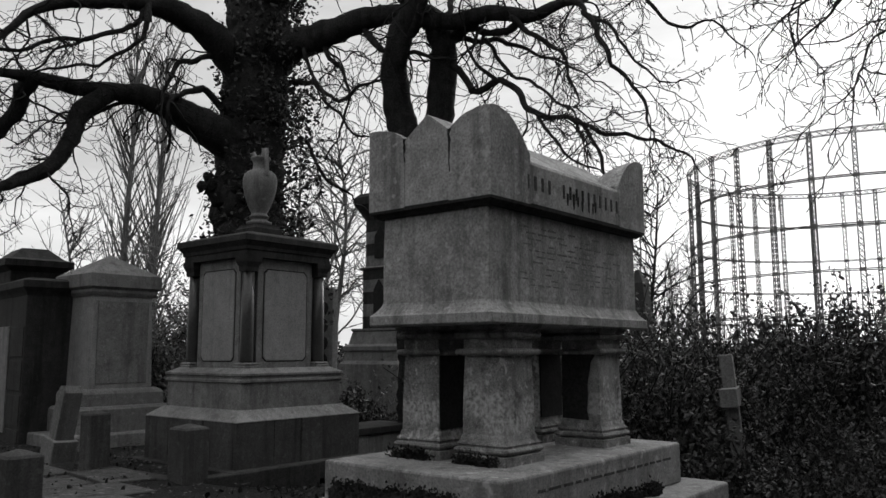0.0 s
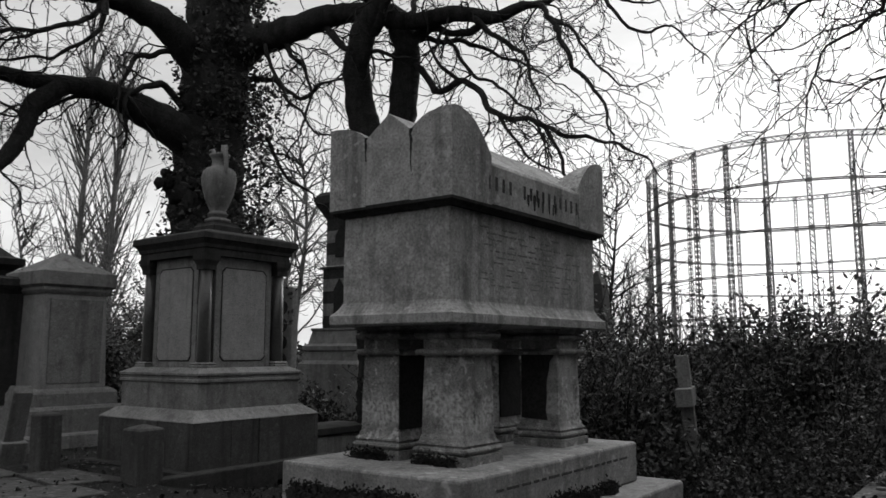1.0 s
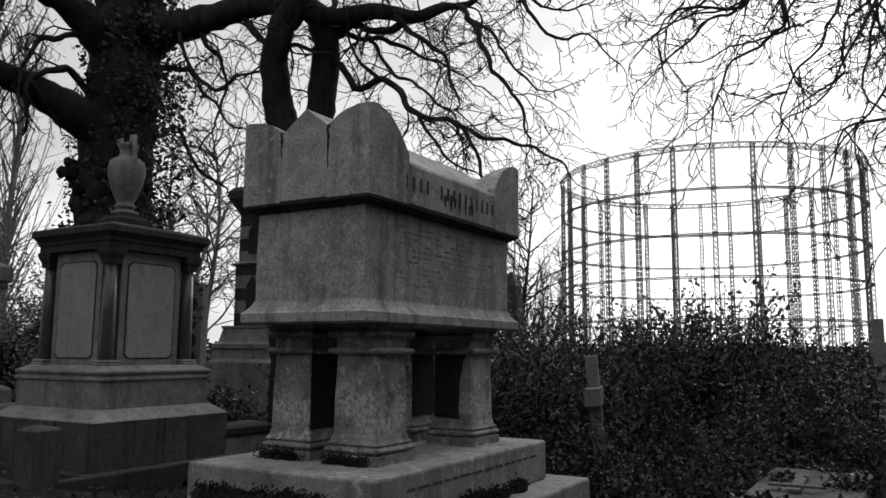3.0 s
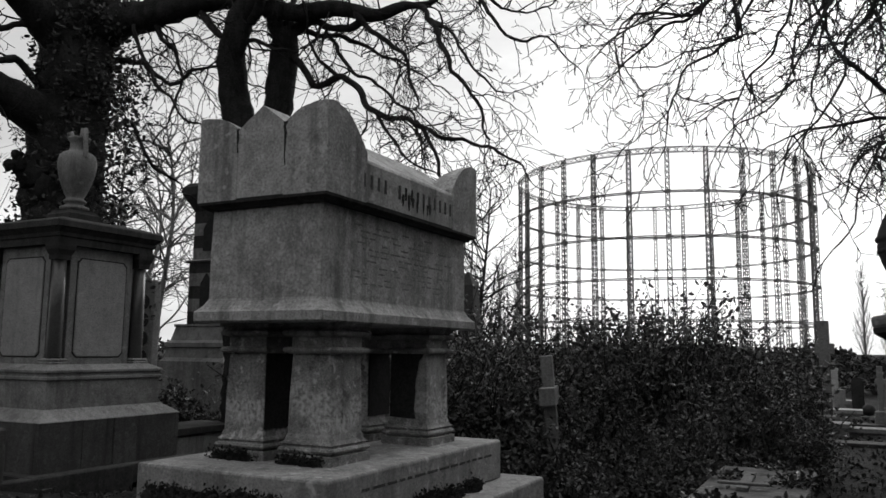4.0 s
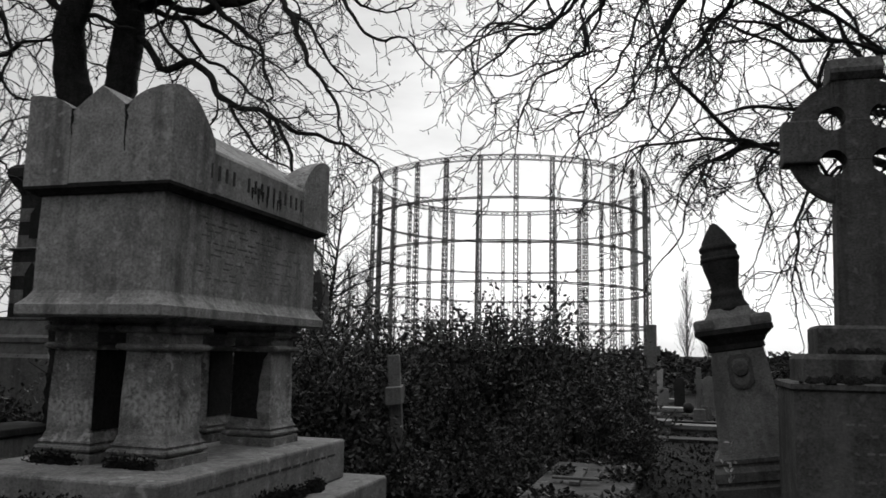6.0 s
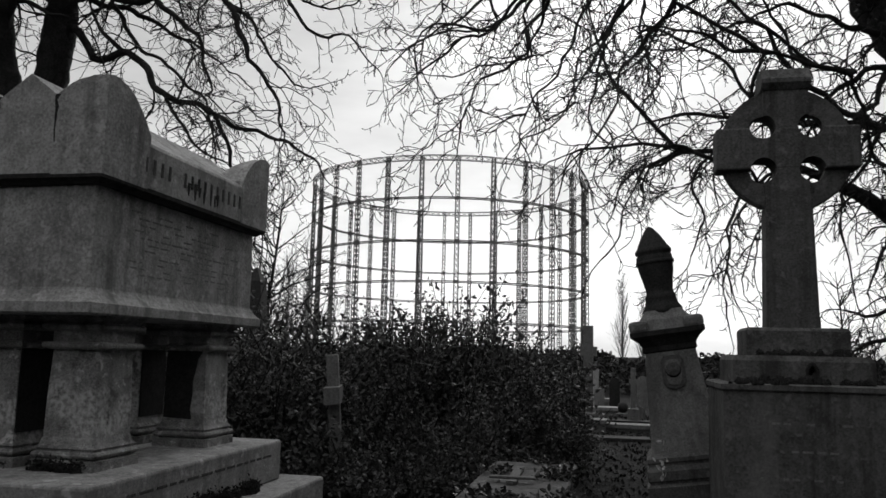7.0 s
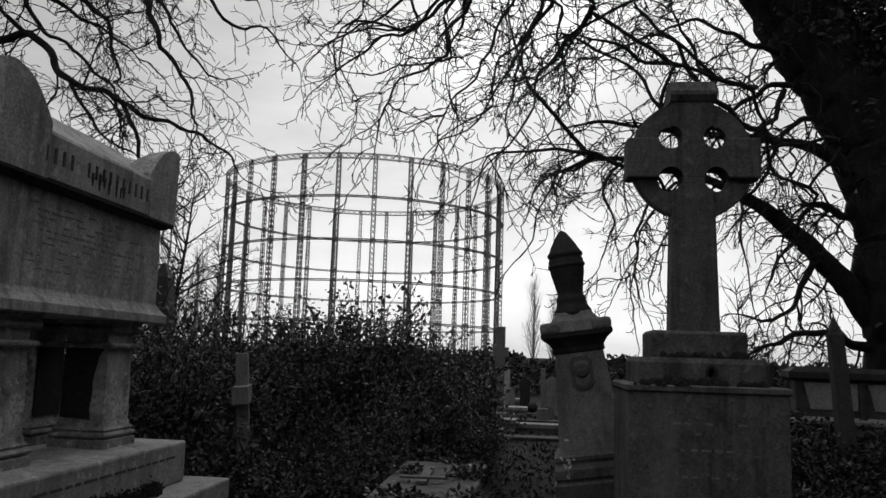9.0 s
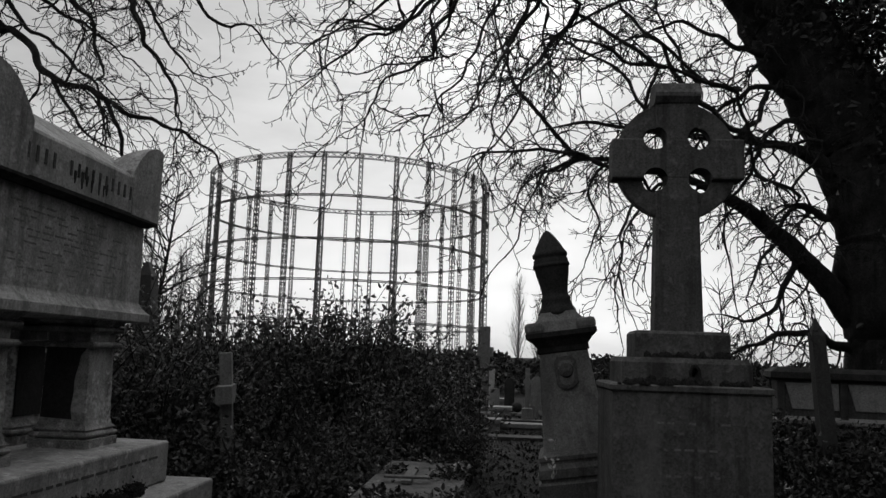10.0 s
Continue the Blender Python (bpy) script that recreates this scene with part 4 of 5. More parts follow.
# ---- the gasholder frame ----
def gasholder():
    az, d, R, top = radians(27.7), 168.0, 29.2, 37.0
    cx, cy = d * math.sin(az), d * math.cos(az)
    g = thing("gasholder_frame", "tall circular grey iron gasholder guide frame with lattice columns", "gasholder", pose(cx, cy, 0))

    def bar(a, b, r):
        return (np.array((a, b), float), np.array((r, r)), 4)
    # one lattice column, tapering upwards, shared by all
    bars = []
    n = 38
    for k in range(n):
        z0, z1 = k * top / n, (k + 1) * top / n
        w0, w1 = 0.43 - 0.12 * k / n, 0.43 - 0.12 * (k + 1) / n
        c0 = [(sx * w0, sy * w0 * 0.8, z0) for sx, sy in ((-1, -1), (1, -1), (1, 1), (-1, 1))]
        c1 = [(sx * w1, sy * w1 * 0.8, z1) for sx, sy in ((-1, -1), (1, -1), (1, 1), (-1, 1))]
        for i in range(4):
            j = (i + 1) % 4
            bars += [bar(c0[i], c1[i], 0.085), bar(c0[i], c1[j], 0.045), bar(c0[j], c1[i], 0.045)]
    v, q = tube_arrays(bars)
    N = 28
    first = None
    for k in range(N):
        # angle from the line to the camera
        a = radians(-2.57 + 360 / N * k)
        th = math.atan2(-cy, -cx) - a
        if first is None:
            first = quads("lattice_column", v, q, IRON, g, "tapering lattice iron column", False)
            col = first
        else:
            col = new("lattice_column", first.data)
            col.parent = g
            tagged(col, "tapering lattice iron column")
        col.matrix_basis = pose(R * math.cos(th), R * math.sin(th), 0, 0, 0, math.degrees(th) + 90)

    def ringpts(z, r):
        t = np.linspace(0, 2 * np.pi, 113)
        return np.stack([r * np.cos(t), r * np.sin(t), np.full(113, z)], 1)
    for z in (7.0, 14.1, 21.4, 29.2):
        bars = [(ringpts(z + dz, R + dr), np.full(113, 0.085), 4) for dz in (-0.13, 0.13) for dr in (-0.16, 0.16)]
        v, q = tube_arrays(bars)
        ring = quads("tie_ring", v, q, IRON, g, "horizontal iron ring girder", False)
        for k in range(N):
            th = math.atan2(-cy, -cx) - radians(-2.57 + 360 / N * k)
            b = box(-0.46, 0.46, -0.42, 0.42, z - 0.28, z + 0.28, 0)
            b.transform(pose(R * math.cos(th), R * math.sin(th), 0, 0, 0, math.degrees(th) + 90))
            part("joint_plate", b, IRON, ring)
    z0, z1 = top - 0.9, top
    bars = [(ringpts(z, R + dr), np.full(113, 0.07), 4) for z in (z0, z1) for dr in (-0.3, 0.3)]
    M = 28 * 5
    for k in range(M):
        a, b = 2 * math.pi * k / M, 2 * math.pi * (k + 1) / M
        for dr in (-0.3, 0.3):
            p = [((R + dr) * math.cos(t), (R + dr) * math.sin(t)) for t in (a, b)]
            bars += [bar((*p[0], z0), (*p[1], z1), 0.04), bar((*p[0], z1), (*p[1], z0), 0.04)]
    v, q = tube_arrays(bars)
    quads("top_girder", v, q, IRON, g, "lattice ring girder along the top", False)


gasholder()


# ---- the big bare trees ----
ivy_tree = Tree("ivy_plane_tree", "huge old bare tree with an ivy-clad trunk", 10, (-3.4, 13.58, 0.2))
twin_tree = Tree("twin_stemmed_tree", "old bare tree that forks into two thick stems", 20, (-0.36, 12.6, 0))
leaning_tree = Tree("leaning_tree", "large leaning bare tree with thick ivy on its trunk", 30, (10.92, 5.08, 0), 0.11, 0.72, 0.0046)
ivy_tree.trunk(((-3.21, 13.63, -1.01, 0.756), (-3.30, 13.61, 1.82, 0.666), (-3.40, 13.58, 3.99, 0.605), (-3.36, 13.59, 5.83, 0.565), (-3.32, 13.60, 7.42, 0.545), (-3.32, 13.60, 9.61, 0.484), (-3.35, 13.90, 12.95, 0.371), (-3.88, 13.97, 17.28, 0.209)))
ivy_tree.limb(((-3.55, 13.44, 5.22, 0.421), (-3.96, 13.11, 5.36, 0.316), (-4.33, 12.89, 5.57, 0.255), (-4.87, 12.27, 5.71, 0.190), (-5.50, 11.67, 5.62, 0.139), (-5.99, 11.09, 5.59, 0.109), (-6.21, 10.62, 5.51, 0.089), (-6.83, 9.87, 5.41, 0.069), (-7.55, 9.07, 5.00, 0.034)))
ivy_tree.limb(((-5.25, 11.89, 5.60, 0.187), (-5.48, 11.57, 5.25, 0.157), (-5.49, 11.34, 4.75, 0.136), (-5.59, 11.07, 4.30, 0.125), (-5.85, 10.71, 3.99, 0.114), (-5.98, 10.40, 3.81, 0.095), (-6.51, 9.84, 3.56, 0.051)))
ivy_tree.limb(((-5.99, 11.09, 5.58, 0.127), (-6.22, 11.18, 5.27, 0.129), (-6.52, 11.25, 4.79, 0.112), (-7.08, 11.14, 4.24, 0.067)))
ivy_tree.limb(((-3.55, 13.44, 6.62, 0.340), (-3.96, 12.91, 6.97, 0.263), (-4.39, 12.45, 7.21, 0.200), (-4.93, 12.03, 7.17, 0.159), (-5.55, 11.42, 6.93, 0.128), (-5.99, 10.97, 6.55, 0.099), (-6.24, 10.60, 6.00, 0.071), (-6.61, 10.01, 5.27, 0.035)))
ivy_tree.limb(((-3.71, 13.29, 6.72, 0.089), (-4.13, 12.75, 6.52, 0.068), (-4.38, 12.45, 6.25, 0.057), (-4.45, 12.21, 5.77, 0.037)))
ivy_tree.limb(((-3.77, 13.27, 5.68, 0.099), (-4.04, 12.88, 6.01, 0.088), (-4.32, 12.58, 5.79, 0.067)))
ivy_tree.limb(((-4.76, 12.10, 7.17, 0.084), (-4.88, 11.94, 6.76, 0.065), (-5.24, 11.57, 6.41, 0.055), (-5.62, 11.28, 6.29, 0.045), (-5.91, 10.90, 5.98, 0.045), (-6.24, 10.48, 5.80, 0.035)))
ivy_tree.limb(((-5.24, 11.57, 6.45, 0.037), (-5.61, 11.62, 6.38, 0.037), (-5.99, 11.54, 6.05, 0.028), (-6.48, 11.38, 5.60, 0.019)))
ivy_tree.limb(((-4.74, 12.11, 7.27, 0.075), (-4.67, 11.92, 6.75, 0.065), (-4.79, 11.65, 6.27, 0.045), (-5.14, 11.39, 5.93, 0.036), (-5.70, 11.01, 5.68, 0.027)))
ivy_tree.limb(((-2.96, 13.48, 6.89, 0.338), (-2.18, 13.02, 6.98, 0.247), (-1.46, 12.72, 7.12, 0.203), (-0.77, 12.38, 7.14, 0.179), (0.07, 12.10, 6.86, 0.157), (0.78, 11.77, 6.86, 0.144), (1.32, 11.42, 6.66, 0.116), (1.83, 11.05, 6.70, 0.081)))
ivy_tree.limb(((-3.08, 13.45, 8.00, 0.239), (-2.16, 12.82, 7.90, 0.169), (-0.96, 12.36, 7.57, 0.125), (0.16, 11.80, 7.53, 0.102), (1.51, 11.10, 7.49, 0.081), (2.42, 10.32, 6.90, 0.061), (2.75, 9.82, 6.33, 0.037)))
ivy_tree.limb(((-2.66, 13.24, 7.05, 0.068), (-2.36, 12.99, 6.80, 0.057), (-2.25, 12.80, 6.37, 0.047), (-1.98, 12.65, 5.81, 0.041), (-1.66, 12.49, 5.44, 0.036), (-1.48, 12.41, 5.13, 0.027), (-1.12, 12.35, 5.03, 0.018)))
ivy_tree.limb(((-1.36, 12.73, 7.09, 0.092), (-1.15, 12.55, 6.72, 0.091), (-0.86, 12.37, 6.45, 0.071)))
ivy_tree.limb(((-2.85, 13.50, 6.32, 0.089), (-2.19, 13.22, 6.22, 0.058), (-1.75, 12.88, 5.80, 0.047), (-1.35, 12.73, 6.05, 0.037), (-0.96, 12.56, 6.04, 0.027)), twigs=3.4)
ivy_tree.limb(((-2.79, 13.62, 5.21, 0.070), (-2.51, 13.98, 5.41, 0.051), (-2.12, 14.24, 4.73, 0.041), (-1.72, 14.40, 4.50, 0.026)), twigs=3.4)
ivy_tree.limb(((-2.18, 13.02, 7.07, 0.086), (-1.85, 12.87, 6.50, 0.056), (-1.55, 12.81, 5.98, 0.037), (-1.72, 12.68, 5.25, 0.028)), twigs=3.4)
ivy_tree.limb(((-4.71, 12.33, 5.68, 0.076), (-5.29, 12.20, 5.50, 0.048), (-5.69, 12.13, 5.25, 0.039), (-6.18, 12.00, 5.35, 0.029)), twigs=4.0)
twin_tree.trunk(((-0.35, 12.60, 0.38, 0.363), (-0.38, 12.59, 2.15, 0.345), (-0.42, 12.59, 4.27, 0.363), (-0.40, 12.59, 4.94, 0.327)))
twin_tree.limb(((-0.44, 12.59, 4.55, 0.272), (-0.66, 12.58, 5.32, 0.245), (-0.77, 12.58, 5.89, 0.227), (-0.80, 12.47, 6.34, 0.216), (-0.65, 12.38, 6.79, 0.214), (-0.41, 12.19, 7.24, 0.193), (-0.20, 12.00, 7.97, 0.138), (0.08, 11.80, 9.62, 0.068)))
twin_tree.limb(((-0.30, 12.60, 4.56, 0.254), (-0.07, 12.60, 5.37, 0.236), (0.01, 12.60, 6.09, 0.236), (0.03, 12.50, 6.60, 0.225), (-0.13, 12.40, 6.99, 0.214), (-0.45, 12.59, 7.33, 0.163), (-0.90, 12.87, 8.02, 0.112), (-1.41, 12.92, 9.31, 0.056)))
twin_tree.limb(((0.15, 12.40, 6.70, 0.125), (0.48, 12.09, 6.76, 0.096), (0.88, 11.87, 6.55, 0.086), (1.29, 11.53, 6.68, 0.084), (1.83, 11.05, 6.70, 0.073), (2.03, 10.61, 6.39, 0.062), (2.16, 10.27, 5.78, 0.053), (2.38, 10.02, 5.21, 0.041), (2.56, 9.77, 4.79, 0.029), (2.69, 9.63, 4.29, 0.018)))
twin_tree.limb(((0.21, 12.40, 6.21, 0.080), (0.50, 12.09, 5.72, 0.078), (0.93, 11.76, 5.75, 0.076), (1.17, 11.44, 5.39, 0.066), (1.38, 11.11, 5.02, 0.061), (1.89, 10.73, 4.82, 0.051), (2.15, 10.38, 4.53, 0.042), (2.59, 10.07, 4.40, 0.034), (2.97, 9.76, 4.13, 0.026), (3.19, 9.48, 3.81, 0.014)))
twin_tree.limb(((1.89, 10.73, 4.82, 0.047), (2.09, 10.49, 4.45, 0.039), (2.14, 10.28, 3.96, 0.030)))
twin_tree.limb(((0.12, 12.40, 6.75, 0.080), (0.55, 12.59, 6.76, 0.064), (1.09, 12.35, 6.60, 0.054), (1.61, 12.09, 6.29, 0.035), (2.19, 11.80, 5.89, 0.022)))
twin_tree.limb(((0.72, 12.28, 6.60, 0.044), (1.08, 11.75, 5.88, 0.038), (1.50, 11.30, 5.45, 0.033), (1.83, 10.85, 4.96, 0.024), (2.01, 10.61, 4.32, 0.016)))
twin_tree.limb(((1.03, 11.55, 6.67, 0.067), (1.50, 11.20, 6.20, 0.049), (1.77, 10.86, 5.72, 0.036), (1.88, 10.63, 5.14, 0.023)), twigs=3.4)
twin_tree.limb(((2.07, 10.60, 6.29, 0.047), (2.35, 10.13, 5.84, 0.030), (2.57, 9.87, 5.27, 0.022), (2.91, 9.57, 4.93, 0.014)), twigs=4.0, reach=1.2)
twin_tree.limb(((1.38, 11.11, 5.00, 0.040), (1.59, 10.88, 4.56, 0.032), (1.80, 10.75, 4.28, 0.024), (2.16, 10.58, 4.07, 0.016)), twigs=3.4, reach=1.0)
twin_tree.limb(((0.86, 11.77, 5.75, 0.051), (0.60, 11.88, 6.02, 0.043), (0.43, 11.99, 6.34, 0.035)))
twin_tree.limb(((-0.48, 12.29, 6.75, 0.106), (-0.10, 11.60, 7.39, 0.084), (0.97, 10.76, 7.40, 0.070), (1.97, 10.01, 6.83, 0.059), (2.50, 9.47, 6.17, 0.042), (2.64, 9.23, 5.72, 0.031), (2.86, 8.96, 5.42, 0.027), (3.06, 8.67, 5.38, 0.020), (3.37, 8.34, 4.90, 0.012)), twigs=1.6, reach=0.9)
twin_tree.limb(((-0.02, 12.50, 6.55, 0.081), (0.29, 13.40, 8.07, 0.077), (0.84, 13.97, 9.47, 0.061), (1.56, 14.42, 11.39, 0.042)))
leaning_tree.trunk(((10.94, 5.03, -0.85, 0.864), (10.93, 5.05, 0.82, 0.743), (10.91, 5.11, 1.68, 0.692), (10.88, 5.17, 2.87, 0.674), (10.82, 5.30, 4.03, 0.657), (10.63, 5.66, 5.20, 0.605), (10.32, 6.22, 6.38, 0.570), (10.02, 6.69, 7.52, 0.501), (9.40, 7.21, 9.11, 0.357), (8.59, 7.72, 11.46, 0.182)))
leaning_tree.limb(((10.84, 5.26, 4.03, 0.432), (11.24, 4.87, 5.44, 0.387), (11.64, 4.39, 7.10, 0.322), (12.01, 3.93, 9.27, 0.182)), twigs=6.0, reach=1.35)
leaning_tree.limb(((10.72, 5.50, 2.04, 0.242), (10.39, 5.69, 2.52, 0.187), (9.83, 6.06, 3.23, 0.141), (9.30, 6.33, 3.68, 0.105), (8.45, 6.81, 4.12, 0.062), (7.59, 7.18, 4.24, 0.049), (7.17, 7.33, 4.22, 0.044), (6.87, 7.34, 4.38, 0.040), (6.46, 7.43, 4.77, 0.032), (6.14, 7.44, 5.00, 0.028), (5.99, 7.44, 5.30, 0.021), (5.81, 7.46, 5.81, 0.017), (5.75, 7.37, 6.29, 0.013)), twigs=6.0, reach=1.35)
leaning_tree.limb(((10.45, 5.59, 4.02, 0.170), (10.11, 5.78, 4.40, 0.125), (9.76, 5.98, 4.55, 0.099), (9.23, 6.26, 4.61, 0.072), (8.37, 6.74, 4.64, 0.054), (7.64, 7.13, 4.69, 0.037), (7.22, 7.28, 4.70, 0.029), (6.68, 7.51, 4.54, 0.014)), twigs=6.0, reach=1.35)
leaning_tree.limb(((10.33, 5.80, 5.17, 0.102), (9.77, 6.16, 5.45, 0.066), (9.26, 6.38, 5.27, 0.048), (8.89, 6.57, 4.98, 0.032)), twigs=6.0, reach=1.35)
leaning_tree.limb(((9.71, 6.24, 5.39, 0.058), (9.50, 6.21, 5.06, 0.049), (9.23, 6.25, 4.77, 0.040)), twigs=6.0, reach=1.35)
leaning_tree.limb(((9.29, 6.17, 4.65, 0.064), (8.72, 6.46, 4.92, 0.054), (8.10, 6.60, 5.52, 0.037), (7.76, 6.69, 5.86, 0.033), (7.42, 6.78, 6.18, 0.025), (7.08, 6.85, 6.65, 0.018)), twigs=6.0, reach=1.35)
leaning_tree.limb(((10.05, 6.27, 6.49, 0.255), (8.85, 6.61, 7.37, 0.174), (7.42, 7.07, 7.42, 0.110), (5.90, 7.38, 6.87, 0.074), (4.77, 7.46, 6.30, 0.051), (3.72, 7.52, 6.12, 0.030)), twigs=7.5, reach=1.7)
leaning_tree.limb(((5.03, 7.49, 5.97, 0.032), (4.89, 7.46, 5.54, 0.024), (4.87, 7.35, 5.03, 0.020), (4.53, 7.45, 4.89, 0.016), (4.11, 7.57, 4.77, 0.012), (3.77, 7.64, 4.64, 0.008)))
leaning_tree.limb(((6.11, 7.17, 6.03, 0.034), (5.78, 7.18, 5.39, 0.025), (5.44, 7.20, 5.03, 0.020), (5.33, 7.15, 4.49, 0.016), (5.06, 7.22, 4.26, 0.012), (4.78, 7.29, 4.07, 0.008)))
leaning_tree.limb(((5.78, 7.18, 5.39, 0.021), (5.79, 7.30, 4.85, 0.021), (5.81, 7.41, 4.32, 0.017), (6.03, 7.37, 4.15, 0.013)))
leaning_tree.limb(((4.21, 7.98, 6.18, 0.020), (3.94, 7.89, 5.48, 0.016), (3.72, 7.89, 5.04, 0.014), (3.80, 7.74, 4.54, 0.010)))
leaning_tree.limb(((4.54, 7.91, 6.12, 0.024), (4.82, 8.09, 5.67, 0.021), (4.42, 8.54, 5.67, 0.017), (4.09, 8.82, 5.59, 0.013)))
leaning_tree.limb(((10.71, 5.51, 1.82, 0.104), (9.97, 5.63, 1.94, 0.074), (9.39, 5.82, 2.03, 0.055), (8.80, 5.99, 1.82, 0.031), (8.49, 6.10, 1.72, 0.015)), twigs=6.0, reach=1.35)
leaning_tree.limb(((9.99, 5.99, 3.16, 0.075), (9.62, 6.03, 2.52, 0.049), (9.17, 6.15, 2.21, 0.032), (8.82, 6.32, 2.19, 0.016)), twigs=6.0, reach=1.35)
leaning_tree.limb(((10.34, 5.78, 3.65, 0.085), (9.91, 5.93, 3.77, 0.058), (9.61, 6.04, 3.43, 0.041), (9.30, 6.14, 2.88, 0.028), (9.14, 6.21, 2.50, 0.016)), twigs=6.5, reach=1.3)
leaning_tree.limb(((10.08, 5.83, 4.80, 0.075), (9.65, 5.97, 4.91, 0.049), (9.20, 6.12, 4.31, 0.036), (9.24, 5.68, 3.79, 0.023)), twigs=6.5, reach=1.3)
leaning_tree.limb(((10.12, 6.15, 5.96, 0.085), (9.51, 6.37, 5.96, 0.057), (8.93, 6.51, 6.10, 0.040), (8.38, 6.73, 6.20, 0.031), (7.81, 6.94, 5.95, 0.019)), twigs=6.5, reach=1.3)
leaning_tree.limb(((8.49, 6.43, 6.93, 0.046), (7.03, 6.90, 6.04, 0.027), (6.52, 6.98, 5.62, 0.022), (6.18, 7.01, 5.11, 0.017), (5.77, 7.10, 4.75, 0.010)), twigs=4.6, reach=1.5)
leaning_tree.limb(((7.59, 7.18, 4.24, 0.030), (7.27, 7.22, 3.82, 0.026), (7.18, 7.03, 3.26, 0.018), (7.04, 7.03, 2.82, 0.013)), twigs=5.1, reach=1.2)
leaning_tree.limb(((8.45, 6.81, 4.12, 0.039), (7.81, 6.94, 3.63, 0.030), (7.52, 6.96, 3.08, 0.022), (7.49, 6.85, 2.42, 0.015)), twigs=5.1, reach=1.2)
leaning_tree.limb(((7.17, 7.33, 4.22, 0.029), (6.77, 7.43, 4.00, 0.022), (6.37, 7.52, 3.73, 0.018), (6.15, 7.57, 3.21, 0.010)), twigs=6.8, reach=1.0)
leaning_tree.limb(((5.48, 7.76, 6.21, 0.043), (4.78, 7.86, 5.63, 0.028), (4.30, 7.91, 5.28, 0.023), (3.96, 7.97, 4.99, 0.018), (3.71, 7.98, 4.81, 0.013), (3.53, 7.95, 4.49, 0.009)), twigs=3.8, reach=0.8)
leaning_tree.limb(((4.82, 8.07, 6.13, 0.028), (4.50, 8.48, 5.81, 0.022), (4.11, 8.79, 5.55, 0.017), (3.85, 9.01, 5.29, 0.010)), twigs=3.4, reach=1.4)
leaning_tree.limb(((6.35, 7.09, 5.96, 0.025), (6.46, 7.26, 5.44, 0.022), (6.68, 7.19, 5.03, 0.018), (6.56, 7.44, 4.63, 0.013), (6.43, 7.68, 4.15, 0.009)), twigs=3.4, reach=1.3)
leaning_tree.limb(((4.27, 6.05, 5.30, 0.032), (4.26, 6.23, 5.04, 0.029), (4.04, 6.15, 4.71, 0.025), (4.02, 6.05, 4.42, 0.022), (3.90, 6.38, 4.39, 0.019), (3.73, 6.53, 4.29, 0.016), (3.54, 6.38, 3.88, 0.012), (3.47, 6.43, 3.61, 0.009)), twigs=5, reach=1.1)
leaning_tree.limb(((4.16, 6.36, 5.25, 0.026), (3.95, 6.67, 4.94, 0.022), (3.59, 6.66, 4.85, 0.019), (3.27, 6.71, 4.80, 0.015), (3.21, 6.97, 4.66, 0.012), (3.26, 7.00, 4.35, 0.008)), twigs=4.5, reach=0.9)
leaning_tree.limb(((4.80, 5.50, 5.09, 0.030), (4.83, 5.74, 4.87, 0.026), (4.53, 5.66, 4.45, 0.021), (4.29, 5.68, 4.11, 0.017), (4.34, 5.99, 3.84, 0.012), (4.11, 6.23, 3.70, 0.008)), twigs=5, reach=1.1)
leaning_tree.limb(((4.78, 6.04, 5.28, 0.024), (4.69, 6.29, 4.84, 0.021), (4.47, 6.22, 4.43, 0.017), (4.21, 6.28, 4.08, 0.014), (4.21, 6.53, 3.89, 0.010), (4.31, 6.53, 3.63, 0.007)), twigs=5, reach=1.1)
leaning_tree.limb(((5.04, 5.14, 4.92, 0.028), (4.96, 5.49, 4.63, 0.024), (4.63, 5.45, 4.19, 0.020), (4.45, 5.42, 3.74, 0.016), (4.45, 5.79, 3.53, 0.012), (4.34, 5.94, 3.29, 0.008)), twigs=5, reach=1.1)
leaning_tree.limb(((5.77, 4.79, 4.38, 0.030), (5.73, 5.14, 4.50, 0.026), (5.37, 5.17, 4.62, 0.021), (5.08, 5.27, 4.66, 0.017), (5.06, 5.67, 4.69, 0.012), (4.90, 5.89, 4.44, 0.008)), twigs=5, reach=1.1)
leaning_tree.limb(((5.59, 5.14, 3.53, 0.030), (5.35, 5.53, 3.60, 0.026), (4.93, 5.75, 3.62, 0.021), (4.66, 5.89, 3.60, 0.017), (4.53, 6.17, 3.46, 0.012), (4.46, 6.25, 3.15, 0.008)), twigs=5, reach=1.1)
leaning_tree.limb(((5.29, 5.46, 3.57, 0.022), (5.22, 5.66, 3.43, 0.018), (4.95, 5.73, 3.21, 0.014), (4.83, 5.75, 2.84, 0.011), (4.86, 5.91, 2.53, 0.007)), twigs=5, reach=0.8)
leaning_tree.limb(((6.77, 4.63, 4.31, 0.032), (6.69, 5.08, 4.58, 0.027), (6.28, 5.19, 4.85, 0.023), (5.91, 5.41, 4.89, 0.018), (5.84, 5.90, 4.83, 0.014), (5.67, 6.15, 4.84, 0.009)), twigs=5, reach=1.1)
leaning_tree.limb(((6.66, 5.12, 4.49, 0.026), (6.68, 5.41, 5.09, 0.021), (6.37, 5.40, 5.26, 0.015), (6.06, 5.54, 5.48, 0.010)), twigs=5, reach=1.1)
